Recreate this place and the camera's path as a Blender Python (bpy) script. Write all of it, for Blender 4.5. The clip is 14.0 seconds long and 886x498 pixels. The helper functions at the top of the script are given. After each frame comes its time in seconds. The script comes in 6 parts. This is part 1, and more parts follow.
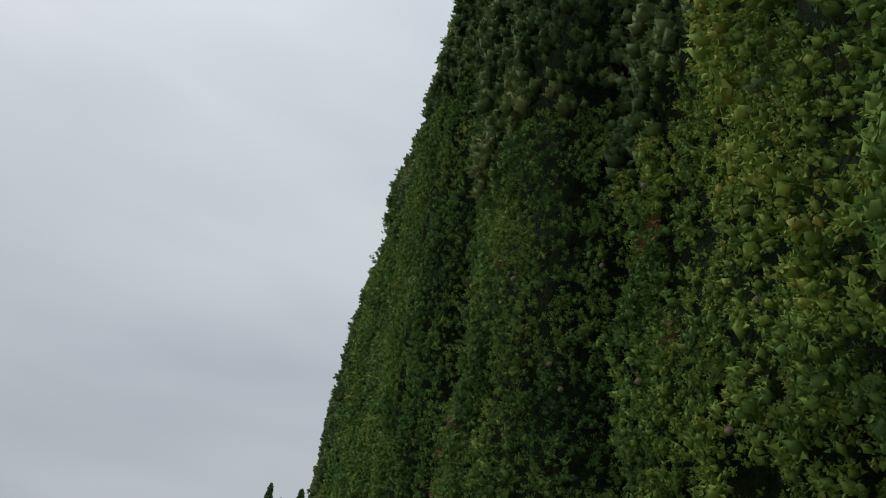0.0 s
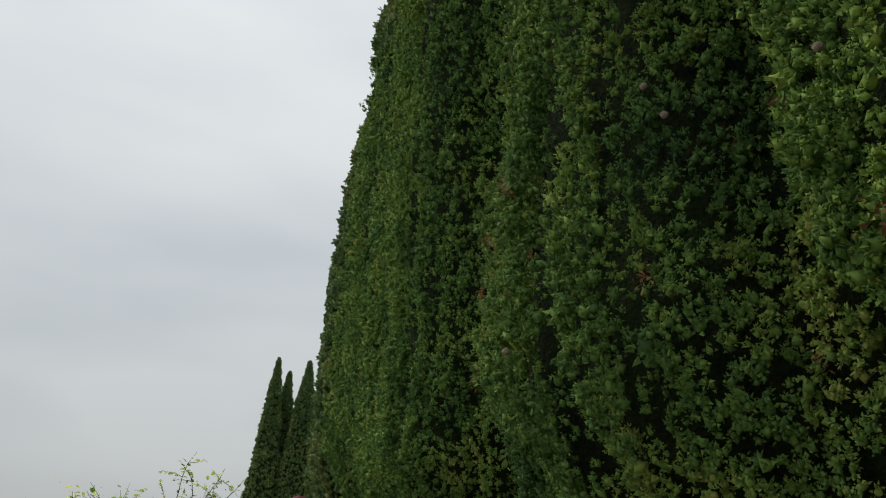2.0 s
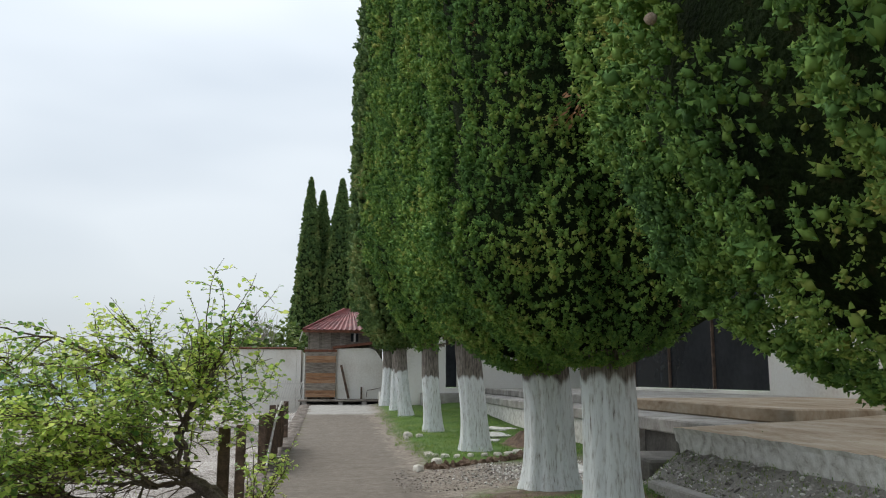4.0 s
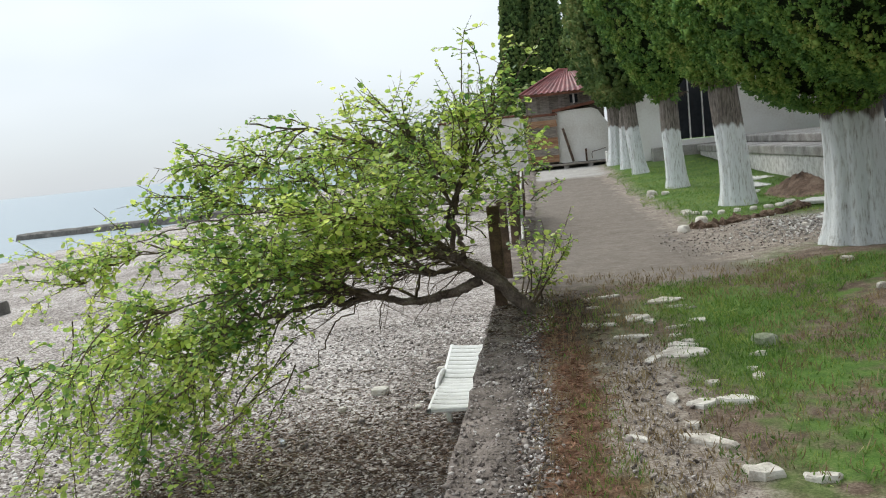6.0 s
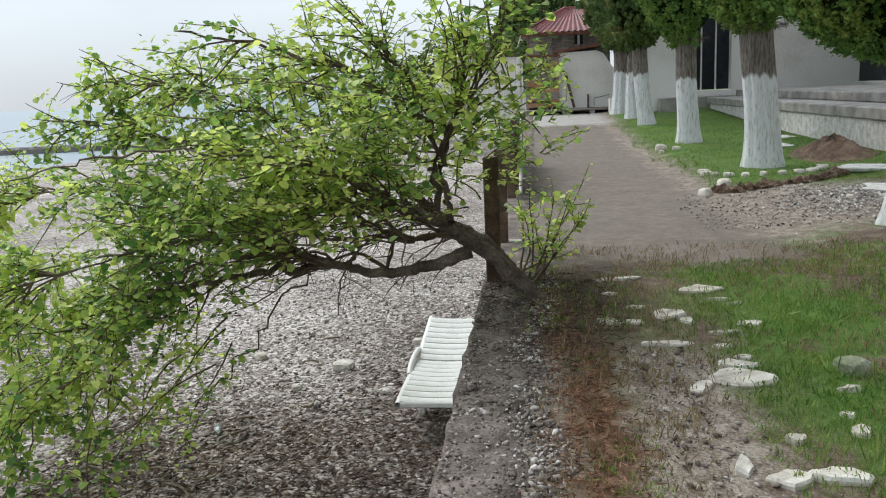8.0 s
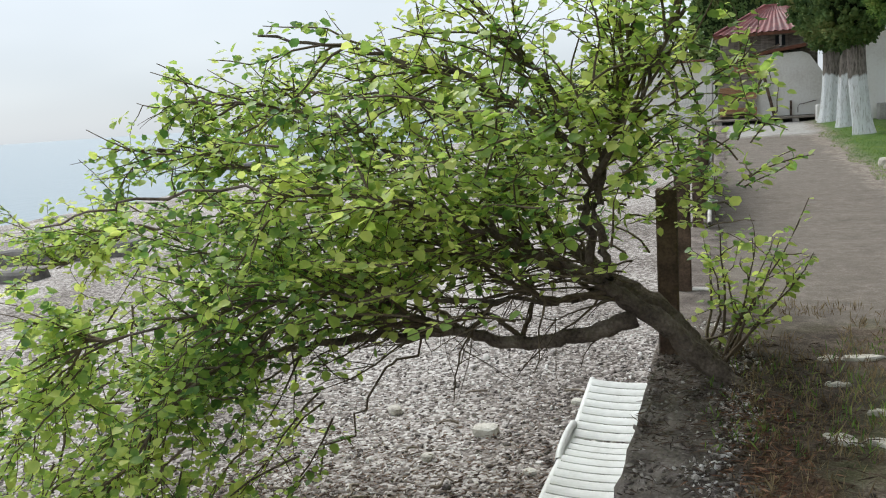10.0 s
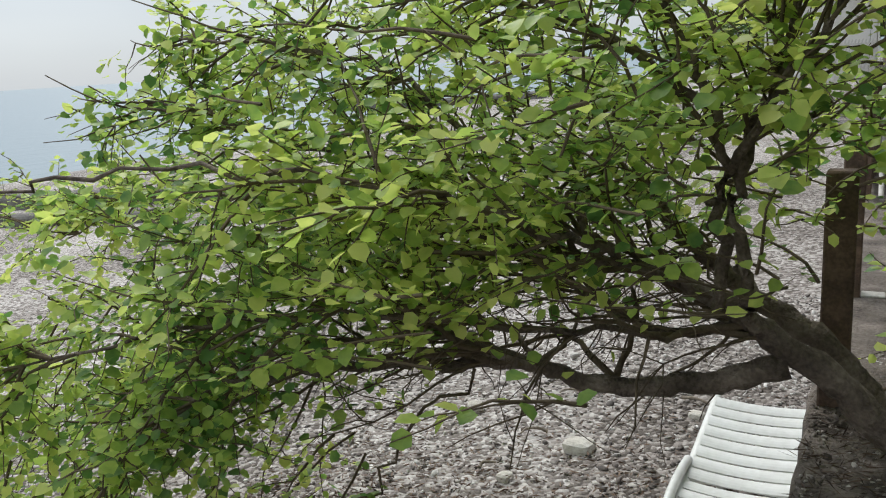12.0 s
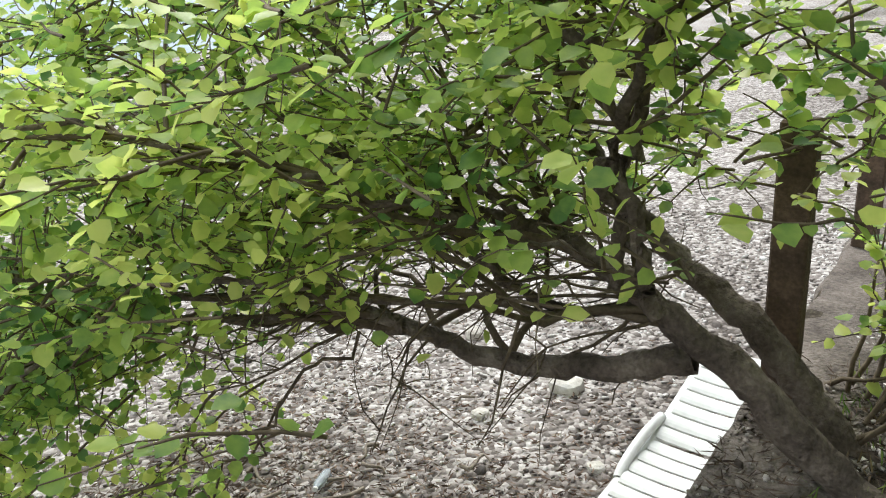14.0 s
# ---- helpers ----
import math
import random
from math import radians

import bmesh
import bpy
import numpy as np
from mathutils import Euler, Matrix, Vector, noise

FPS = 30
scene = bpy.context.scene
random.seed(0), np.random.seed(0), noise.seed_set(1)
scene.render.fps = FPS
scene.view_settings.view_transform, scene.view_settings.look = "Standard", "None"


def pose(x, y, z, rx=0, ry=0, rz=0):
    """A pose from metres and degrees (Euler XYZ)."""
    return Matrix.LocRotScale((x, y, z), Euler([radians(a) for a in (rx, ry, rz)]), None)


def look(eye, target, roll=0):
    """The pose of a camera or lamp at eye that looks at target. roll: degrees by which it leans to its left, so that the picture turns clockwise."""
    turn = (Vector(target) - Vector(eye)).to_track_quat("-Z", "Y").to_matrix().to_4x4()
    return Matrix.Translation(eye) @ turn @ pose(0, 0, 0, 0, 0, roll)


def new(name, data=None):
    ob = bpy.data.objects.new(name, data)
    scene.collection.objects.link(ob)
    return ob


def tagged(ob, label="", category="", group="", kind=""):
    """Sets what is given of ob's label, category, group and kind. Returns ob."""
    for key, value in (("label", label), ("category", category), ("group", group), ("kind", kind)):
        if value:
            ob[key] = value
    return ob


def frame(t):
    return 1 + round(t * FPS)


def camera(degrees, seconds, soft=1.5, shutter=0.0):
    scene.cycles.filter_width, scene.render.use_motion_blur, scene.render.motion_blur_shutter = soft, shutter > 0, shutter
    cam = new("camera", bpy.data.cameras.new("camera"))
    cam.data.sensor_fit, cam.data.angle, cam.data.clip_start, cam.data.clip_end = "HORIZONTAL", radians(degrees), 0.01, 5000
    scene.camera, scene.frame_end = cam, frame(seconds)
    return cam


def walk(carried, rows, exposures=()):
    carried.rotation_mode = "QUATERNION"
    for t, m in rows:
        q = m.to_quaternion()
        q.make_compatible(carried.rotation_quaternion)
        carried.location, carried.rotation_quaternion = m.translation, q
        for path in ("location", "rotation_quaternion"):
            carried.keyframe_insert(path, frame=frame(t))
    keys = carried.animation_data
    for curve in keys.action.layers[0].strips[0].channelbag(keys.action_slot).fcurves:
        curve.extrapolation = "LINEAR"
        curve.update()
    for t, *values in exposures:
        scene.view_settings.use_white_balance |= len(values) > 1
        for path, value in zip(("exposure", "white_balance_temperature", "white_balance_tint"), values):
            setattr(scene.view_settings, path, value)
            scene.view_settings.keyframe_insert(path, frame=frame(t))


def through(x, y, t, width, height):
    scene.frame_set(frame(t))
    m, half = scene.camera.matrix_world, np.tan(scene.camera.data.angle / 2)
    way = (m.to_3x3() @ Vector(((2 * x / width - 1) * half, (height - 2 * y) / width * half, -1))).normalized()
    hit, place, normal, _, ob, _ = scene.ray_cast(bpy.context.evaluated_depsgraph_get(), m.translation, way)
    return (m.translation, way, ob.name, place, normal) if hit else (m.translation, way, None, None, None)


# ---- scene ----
cam = camera(57.0, 14.0, soft=1.1)
PATH = [
    (0, (1.667, -1.247, 1.553), (1.675, 0.471, 2.577), 8.5),
    (0.5, (1.631, -0.864, 1.512), (1.687, 0.925, 2.405), 3.8),
    (1, (1.626, -0.517, 1.519), (1.68, 1.33, 2.285), 1.8),
    (1.5, (1.547, -0.193, 1.499), (1.581, 1.663, 2.244), 2.4),
    (2, (1.48, 0.132, 1.499), (1.549, 1.986, 2.247), 3.3),
    (2.5, (1.455, 0.481, 1.522), (1.507, 2.329, 2.284), 3.7),
    (3, (1.4, 0.815, 1.482), (1.487, 2.683, 2.192), 2.8),
    (3.5, (1.35, 1.16, 1.461), (1.565, 3.053, 2.068), 0.9),
    (4, (1.346, 1.512, 1.488), (1.358, 3.487, 1.8), 0.0),
    (4.2, (1.317, 1.627, 1.489), (1.182, 3.613, 1.68), -2.0),
    (6.3, (0.554, 2.713, 1.532), (0.047, 4.632, 1.286), -6.0),
    (6.5, (0.532, 2.845, 1.531), (0.102, 4.781, 1.272), -5.8),
    (7, (0.495, 3.259, 1.523), (0.084, 5.197, 1.25), -8.2),
    (7.5, (0.415, 3.67, 1.473), (-0.07, 5.577, 1.116), -5.8),
    (8, (0.275, 4.081, 1.488), (-0.206, 5.984, 1.108), -2.6),
    (8.5, (0.206, 4.504, 1.485), (-0.624, 6.286, 1.116), -4.3),
    (8.7, (0.188, 4.656, 1.492), (-0.689, 6.427, 1.182), -4.1),
    (10.8, (-0.103, 6.032, 1.481), (-1.013, 7.779, 1.133), -3.7),
    (11, (-0.173, 6.175, 1.483), (-1.088, 7.916, 1.119), -3.1),
    (11.5, (-0.276, 6.449, 1.473), (-1.312, 8.098, 1.017), -3.0),
    (12, (-0.29, 6.748, 1.481), (-1.44, 8.323, 1.036), -3.6),
    (12.5, (-0.277, 7.027, 1.474), (-1.395, 8.625, 1.03), -2.4),
    (13, (-0.224, 7.235, 1.459), (-1.098, 8.951, 0.919), -1.5),
    (13.5, (-0.082, 7.402, 1.489), (-1.251, 8.888, 0.837), -3.9),
    (14, (0.04, 7.58, 1.545), (-1.26, 8.935, 0.859), -3.8),
]
walk(cam, [(t, look(eye, target, roll)) for t, eye, target, roll in PATH],
     exposures=[(0, -0.5, 6550, 10), (0.5, -0.42, 6850, 10), (1.5, -0.25, 6900, 10), (3, -0.05, 6850, 10), (4, 0.3, 6550, 10), (6.5, 0.55, 6550, 10),
                (8.5, 0.5, 6400, 10), (11, 0.42, 6500, 10), (12.3, 0.3, 6500, 10), (13.2, 0.84, 6500, 10), (14, 1.0, 6500, 10)])

# ---- frame of the promenade: w across (to the land), s along the sea wall, z up ----
TURN_W = 7.42
PM = pose(0.37, 0, 0, 0, 0, TURN_W)
PMI = PM.inverted()
rng = np.random.default_rng(11)


# ---- world and sun: a bright, even overcast sky over the sea ----
world = bpy.data.worlds.new("overcast_sky")
scene.world = world
world.use_nodes = True
wn, wl = world.node_tree.nodes, world.node_tree.links
wn.clear()
w_out = wn.new("ShaderNodeOutputWorld")
w_bg = wn.new("ShaderNodeBackground")
w_sky = wn.new("ShaderNodeTexSky")
w_sky.sky_type = "NISHITA"
w_sky.sun_disc = False
w_sky.sun_elevation = radians(48)
w_sky.sun_rotation = radians(-51)
w_dim = wn.new("ShaderNodeVectorMath")
w_dim.operation = "SCALE"
w_dim.inputs["Scale"].default_value = 0.085
wl.new(w_sky.outputs[0], w_dim.inputs[0])
w_co = wn.new("ShaderNodeTexCoord")
w_map = wn.new("ShaderNodeMapping")
w_map.inputs["Scale"].default_value = (1.0, 1.0, 3.2)
w_noise = wn.new("ShaderNodeTexNoise")
w_noise.inputs["Scale"].default_value = 1.9
w_noise.inputs["Detail"].default_value = 3.0
w_noise.inputs["Roughness"].default_value = 0.45
w_ramp = wn.new("ShaderNodeValToRGB")
w_ramp.color_ramp.elements[0].position, w_ramp.color_ramp.elements[0].color = 0.34, (0.56, 0.62, 0.68, 1)
w_ramp.color_ramp.elements[1].position, w_ramp.color_ramp.elements[1].color = 0.66, (0.70, 0.755, 0.80, 1)
w_mix = wn.new("ShaderNodeMix")
w_mix.data_type = "RGBA"
w_mix.inputs[0].default_value = 0.88
wl.new(w_co.outputs["Generated"], w_map.inputs[0])
wl.new(w_map.outputs[0], w_noise.inputs["Vector"])
wl.new(w_noise.outputs[0], w_ramp.inputs[0])
wl.new(w_dim.outputs[0], w_mix.inputs[6])
wl.new(w_ramp.outputs[0], w_mix.inputs[7])
wl.new(w_mix.outputs[2], w_bg.inputs[0])
# an overcast sky grows brighter towards the zenith
w_sep = wn.new("ShaderNodeSeparateXYZ")
wl.new(w_co.outputs["Generated"], w_sep.inputs[0])
w_rise = wn.new("ShaderNodeMapRange")
w_rise.inputs[1].default_value, w_rise.inputs[2].default_value = 0.0, 1.0
w_rise.inputs[3].default_value, w_rise.inputs[4].default_value = 0.80, 1.75
wl.new(w_sep.outputs[2], w_rise.inputs[0])
wl.new(w_rise.outputs[0], w_bg.inputs[1])
wl.new(w_bg.outputs[0], w_out.inputs[0])

sun_data = bpy.data.lights.new("sun", "SUN")
sun_data.energy, sun_data.angle, sun_data.color = 1.5, radians(30), (1.0, 0.985, 0.93)
sun = new("sun", sun_data)
sun.matrix_world = look((-27, 34, 36), (0, 12, 0))


# ---- materials ----
def rgba(c):
    return (c[0], c[1], c[2], 1.0)


def material(name, stops, scale=6.0, detail=6.0, rough=0.8, bump=0.3, bump_scale=None, metal=0.0, random_mix=0.0, island=False, fine=None,
             stretch=(1, 1, 1), through=0.0, bump_distance=0.01, specular=0.3):
    """Noise of two scales through a colour ramp; an optional shift per piece; bump of its own scale; optional light let through (leaves)."""
    m = bpy.data.materials.new(name)
    m.use_nodes = True
    n, l = m.node_tree.nodes, m.node_tree.links
    bsdf = n["Principled BSDF"]
    bsdf.inputs["Roughness"].default_value = rough
    bsdf.inputs["Metallic"].default_value = metal
    bsdf.inputs["Specular IOR Level"].default_value = specular
    co = n.new("ShaderNodeTexCoord")
    mp = n.new("ShaderNodeMapping")
    mp.inputs["Scale"].default_value = stretch
    l.new(co.outputs["Object"], mp.inputs[0])
    a = n.new("ShaderNodeTexNoise")
    a.inputs["Scale"].default_value, a.inputs["Detail"].default_value = scale, detail
    l.new(mp.outputs[0], a.inputs["Vector"])
    b = n.new("ShaderNodeTexNoise")
    b.inputs["Scale"].default_value, b.inputs["Detail"].default_value = fine or scale * 9, 4.0
    l.new(mp.outputs[0], b.inputs["Vector"])
    add = n.new("ShaderNodeMath")
    add.operation = "MULTIPLY_ADD"
    l.new(b.outputs[0], add.inputs[0])
    add.inputs[1].default_value = 0.5
    sub = n.new("ShaderNodeMath")
    sub.operation = "SUBTRACT"
    l.new(a.outputs[0], sub.inputs[0])
    sub.inputs[1].default_value = 0.25
    l.new(sub.outputs[0], add.inputs[2])
    value = add.outputs[0]
    if random_mix:
        if island:
            r = n.new("ShaderNodeNewGeometry").outputs["Random Per Island"]
        else:
            r = n.new("ShaderNodeObjectInfo").outputs["Random"]
        shift = n.new("ShaderNodeMath")
        shift.operation = "MULTIPLY_ADD"
        l.new(r, shift.inputs[0])
        shift.inputs[1].default_value = random_mix
        off = n.new("ShaderNodeMath")
        off.operation = "SUBTRACT"
        l.new(value, off.inputs[0])
        off.inputs[1].default_value = random_mix * 0.5
        l.new(off.outputs[0], shift.inputs[2])
        value = shift.outputs[0]
    ramp = n.new("ShaderNodeValToRGB")
    els = ramp.color_ramp.elements
    while len(els) < len(stops):
        els.new(0.5)
    for e, (p, c) in zip(els, stops):
        e.position, e.color = p, rgba(c)
    l.new(value, ramp.inputs[0])
    l.new(ramp.outputs[0], bsdf.inputs["Base Color"])
    if bump:
        bp = n.new("ShaderNodeBump")
        bp.inputs["Strength"].default_value = bump
        bp.inputs["Distance"].default_value = bump_distance
        c = n.new("ShaderNodeTexNoise")
        c.inputs["Scale"].default_value, c.inputs["Detail"].default_value = bump_scale or scale * 6, 5.0
        l.new(mp.outputs[0], c.inputs["Vector"])
        l.new(c.outputs[0], bp.inputs["Height"])
        l.new(bp.outputs[0], bsdf.inputs["Normal"])
    if through:
        out = n["Material Output"]
        tr = n.new("ShaderNodeBsdfTranslucent")
        l.new(ramp.outputs[0], tr.inputs[0])
        mx = n.new("ShaderNodeMixShader")
        mx.inputs[0].default_value = through
        l.new(bsdf.outputs[0], mx.inputs[1])
        l.new(tr.outputs[0], mx.inputs[2])
        l.new(mx.outputs[0], out.inputs[0])
    return m


M = {}
M["needle"] = material("cypress_needle", [(0.2, (0.045, 0.085, 0.036)), (0.42, (0.085, 0.145, 0.048)), (0.6, (0.14, 0.20, 0.06)), (0.8, (0.25, 0.25, 0.09))],
                       scale=0.8, fine=16.0, rough=0.8, bump=0, random_mix=0.22, island=True, specular=0.15, through=0.2)
for key, tone in (("mass", (1.72, 1.66, 1.42)), ("mass_mid", (1.72, 1.72, 1.42)), ("mass_olive", (2.0, 1.82, 1.35))):
    M[key] = material("cypress_sprig_" + key, [(p, tuple(a * b for a, b in zip(c, tone))) for p, c in ((0.2, (0.032, 0.068, 0.028)), (0.42, (0.062, 0.122, 0.038)), (0.62, (0.115, 0.180, 0.048)), (0.84, (0.21, 0.21, 0.07)))],
                      scale=1.5, fine=10.0, rough=0.85, bump=0, specular=0.1, random_mix=0.24, island=True)
# near-black green: shade between the foliage is put into this colour
M["core"] = material("cypress_inside_shade", [(0.3, (0.010, 0.017, 0.008)), (0.6, (0.024, 0.038, 0.014)), (0.8, (0.045, 0.042, 0.02))], scale=9, fine=60, rough=0.95, bump=1.0, bump_scale=40, bump_distance=0.05, specular=0.05)
M["dry_tuft"] = material("dry_cypress_tuft", [(0.3, (0.17, 0.075, 0.035)), (0.7, (0.32, 0.17, 0.085))], scale=6, rough=0.9, bump=0, random_mix=0.4, island=True)
M["litter"] = material("brown_litter", [(0.3, (0.10, 0.06, 0.04)), (0.7, (0.26, 0.18, 0.13))], scale=6, rough=0.9, bump=0, random_mix=0.5, island=True)
M["red_litter"] = material("reddish_litter", [(0.3, (0.10, 0.045, 0.025)), (0.7, (0.29, 0.16, 0.095))], scale=6, rough=0.9, bump=0, random_mix=0.5, island=True)
M["mould"] = material("leaf_mould", [(0.3, (0.045, 0.03, 0.022)), (0.7, (0.15, 0.105, 0.075))], scale=6, rough=0.95, bump=0, random_mix=0.5, island=True)
M["cone"] = material("cypress_cone", [(0.3, (0.12, 0.08, 0.055)), (0.7, (0.3, 0.24, 0.18))], scale=30, rough=0.8, bump=0.4)
M["leaf"] = material("fresh_leaf", [(0.2, (0.13, 0.27, 0.07)), (0.5, (0.47, 0.63, 0.13)), (0.8, (0.78, 0.84, 0.24))],
                     scale=1.3, fine=20.0, rough=0.38, bump=0.15, bump_scale=60, random_mix=0.55, island=True, through=0.6, specular=0.5)
M["bark"] = material("shrub_bark", [(0.3, (0.065, 0.05, 0.04)), (0.55, (0.155, 0.122, 0.096)), (0.8, (0.28, 0.235, 0.19))], scale=7, stretch=(1, 1, 1), rough=0.9, bump=1.0, bump_scale=28, bump_distance=0.035)
M["twig"] = material("shrub_twig", [(0.3, (0.075, 0.055, 0.036)), (0.7, (0.17, 0.13, 0.085))], scale=10, rough=0.85, bump=0.3)
M["grass"] = material("grass_blade", [(0.25, (0.075, 0.155, 0.028)), (0.5, (0.155, 0.27, 0.048)), (0.8, (0.34, 0.38, 0.11))], scale=1.2, fine=9, rough=0.6, bump=0, random_mix=0.45, island=True, through=0.3)
M["dry_grass"] = material("dry_grass_blade", [(0.25, (0.16, 0.11, 0.06)), (0.75, (0.36, 0.28, 0.15))], scale=2, rough=0.8, bump=0, random_mix=0.4, island=True, through=0.2)
M["pebble"] = material("beach_pebble", [(0.15, (0.09, 0.077, 0.068)), (0.40, (0.22, 0.184, 0.163)), (0.62, (0.39, 0.350, 0.318)), (0.9, (0.74, 0.71, 0.67))],
                       scale=3, fine=40, rough=0.75, bump=0.2, bump_scale=70, random_mix=0.75, island=True)
M["pale_pebble"] = material("pale_chip", [(0.15, (0.16, 0.145, 0.13)), (0.40, (0.36, 0.33, 0.30)), (0.62, (0.55, 0.52, 0.48)), (0.9, (0.80, 0.78, 0.74))],
                            scale=3, fine=40, rough=0.8, bump=0.2, bump_scale=70, random_mix=0.7, island=True)
M["grit"] = material("brown_grey_grit", [(0.18, (0.07, 0.055, 0.046)), (0.45, (0.17, 0.142, 0.122)), (0.7, (0.30, 0.26, 0.23)), (0.92, (0.55, 0.51, 0.47))],
                     scale=3, fine=40, rough=0.85, bump=0.3, bump_scale=70, random_mix=0.7, island=True)
M["wall_top"] = material("gritty_wall_top", [(0.25, (0.07, 0.057, 0.048)), (0.5, (0.18, 0.150, 0.128)), (0.8, (0.34, 0.29, 0.255))], scale=5, fine=55, rough=0.95, bump=1.0, bump_scale=60, bump_distance=0.02)
M["stone"] = material("white_limestone", [(0.25, (0.34, 0.30, 0.25)), (0.5, (0.58, 0.54, 0.47)), (0.8, (0.76, 0.73, 0.67))], scale=9, rough=0.85, bump=0.7, bump_scale=35, random_mix=0.2)
M["earth"] = material("brown_earth", [(0.28, (0.05, 0.032, 0.022)), (0.5, (0.13, 0.085, 0.058)), (0.78, (0.25, 0.18, 0.13))], scale=5, fine=45, rough=0.95, bump=1.0, bump_scale=40, bump_distance=0.03)
M["mossy"] = material("mossy_stone", [(0.3, (0.11, 0.14, 0.07)), (0.5, (0.24, 0.26, 0.17)), (0.75, (0.45, 0.45, 0.38))], scale=7, rough=0.9, bump=0.7, bump_scale=35)
M["concrete"] = material("weathered_concrete", [(0.25, (0.18, 0.165, 0.15)), (0.5, (0.33, 0.31, 0.285)), (0.78, (0.50, 0.475, 0.44))], scale=2.5, fine=30, rough=0.9, bump=0.6, bump_scale=40)
# dark concrete; under the slab and the deck its tone stands in for shade
M["dark_concrete"] = material("dark_concrete_and_shade", [(0.25, (0.06, 0.055, 0.05)), (0.6, (0.15, 0.14, 0.125)), (0.85, (0.24, 0.225, 0.2))], scale=2.5, rough=0.9, bump=0.7, bump_scale=30)
M["terrace"] = material("worn_terrace", [(0.25, (0.23, 0.155, 0.095)), (0.48, (0.38, 0.295, 0.21)), (0.75, (0.50, 0.425, 0.335))], scale=1.4, stretch=(3.0, 0.5, 1), rough=0.9, bump=0.4)
M["white_wall"] = material("white_plaster", [(0.2, (0.60, 0.56, 0.50)), (0.5, (0.76, 0.74, 0.69)), (0.8, (0.82, 0.81, 0.78))], scale=0.8, fine=14, rough=0.9, bump=0.25, bump_scale=60)
M["flaky_white"] = material("flaking_whitewash", [(0.25, (0.34, 0.31, 0.27)), (0.5, (0.60, 0.58, 0.54)), (0.75, (0.76, 0.745, 0.71))], scale=9, rough=0.9, bump=0.8, bump_scale=20)
M["glass"] = material("dark_window_glass", [(0.3, (0.012, 0.014, 0.017)), (0.7, (0.03, 0.033, 0.038))], scale=0.7, rough=0.22, bump=0.0, specular=0.1)
M["frame"] = material("white_window_frame", [(0.3, (0.6, 0.58, 0.54)), (0.7, (0.75, 0.74, 0.71))], scale=5, rough=0.6, bump=0.2)
M["roof"] = material("dark_red_roof_tile", [(0.25, (0.11, 0.03, 0.03)), (0.5, (0.21, 0.055, 0.052)), (0.8, (0.30, 0.10, 0.09))], scale=2.5, rough=0.5, bump=0.3, random_mix=0.15)
M["board"] = material("grey_weathered_board", [(0.25, (0.115, 0.096, 0.08)), (0.5, (0.25, 0.217, 0.185)), (0.8, (0.40, 0.36, 0.315))], scale=4, stretch=(1, 1, 6), rough=0.9, bump=0.6, random_mix=0.25)
M["orange_board"] = material("orange_stained_board", [(0.25, (0.20, 0.10, 0.055)), (0.5, (0.35, 0.19, 0.105)), (0.8, (0.46, 0.30, 0.19))], scale=4, stretch=(0.6, 6, 6), rough=0.75, bump=0.5, random_mix=0.2)
M["rust"] = material("rusty_iron", [(0.25, (0.06, 0.042, 0.032)), (0.5, (0.125, 0.085, 0.063)), (0.8, (0.25, 0.165, 0.115))], scale=8, rough=0.85, bump=0.7, bump_scale=60, metal=0.15)
M["rust_red"] = material("red_brown_beam", [(0.25, (0.09, 0.035, 0.022)), (0.7, (0.22, 0.095, 0.06))], scale=6, rough=0.85, bump=0.5)
M["pale_metal"] = material("pale_painted_pipe", [(0.3, (0.36, 0.33, 0.29)), (0.7, (0.62, 0.60, 0.56))], scale=9, rough=0.6, bump=0.3)
M["plastic"] = material("white_plastic", [(0.25, (0.62, 0.615, 0.575)), (0.6, (0.76, 0.76, 0.725)), (0.85, (0.8, 0.8, 0.775))], scale=3, rough=0.42, bump=0.06, specular=0.45)
M["driftwood"] = material("bleached_driftwood", [(0.25, (0.13, 0.10, 0.075)), (0.7, (0.34, 0.29, 0.23))], scale=8, stretch=(1, 1, 1), rough=0.9, bump=0.5)
# distance haze is painted into this even grey-blue
M["hill"] = material("haze_tinted_headland", [(0.3, (0.23, 0.28, 0.30)), (0.7, (0.28, 0.33, 0.345))], scale=0.02, rough=1.0, bump=0.0)
M["bush"] = material("bush_leaf", [(0.25, (0.06, 0.11, 0.03)), (0.55, (0.14, 0.20, 0.05)), (0.8, (0.27, 0.32, 0.10))], scale=1.0, rough=0.6, bump=0, random_mix=0.4, island=True, through=0.3)
M["bare_twig"] = material("bare_grey_twig", [(0.3, (0.2, 0.18, 0.15)), (0.7, (0.36, 0.33, 0.29))], scale=6, rough=0.9, bump=0)


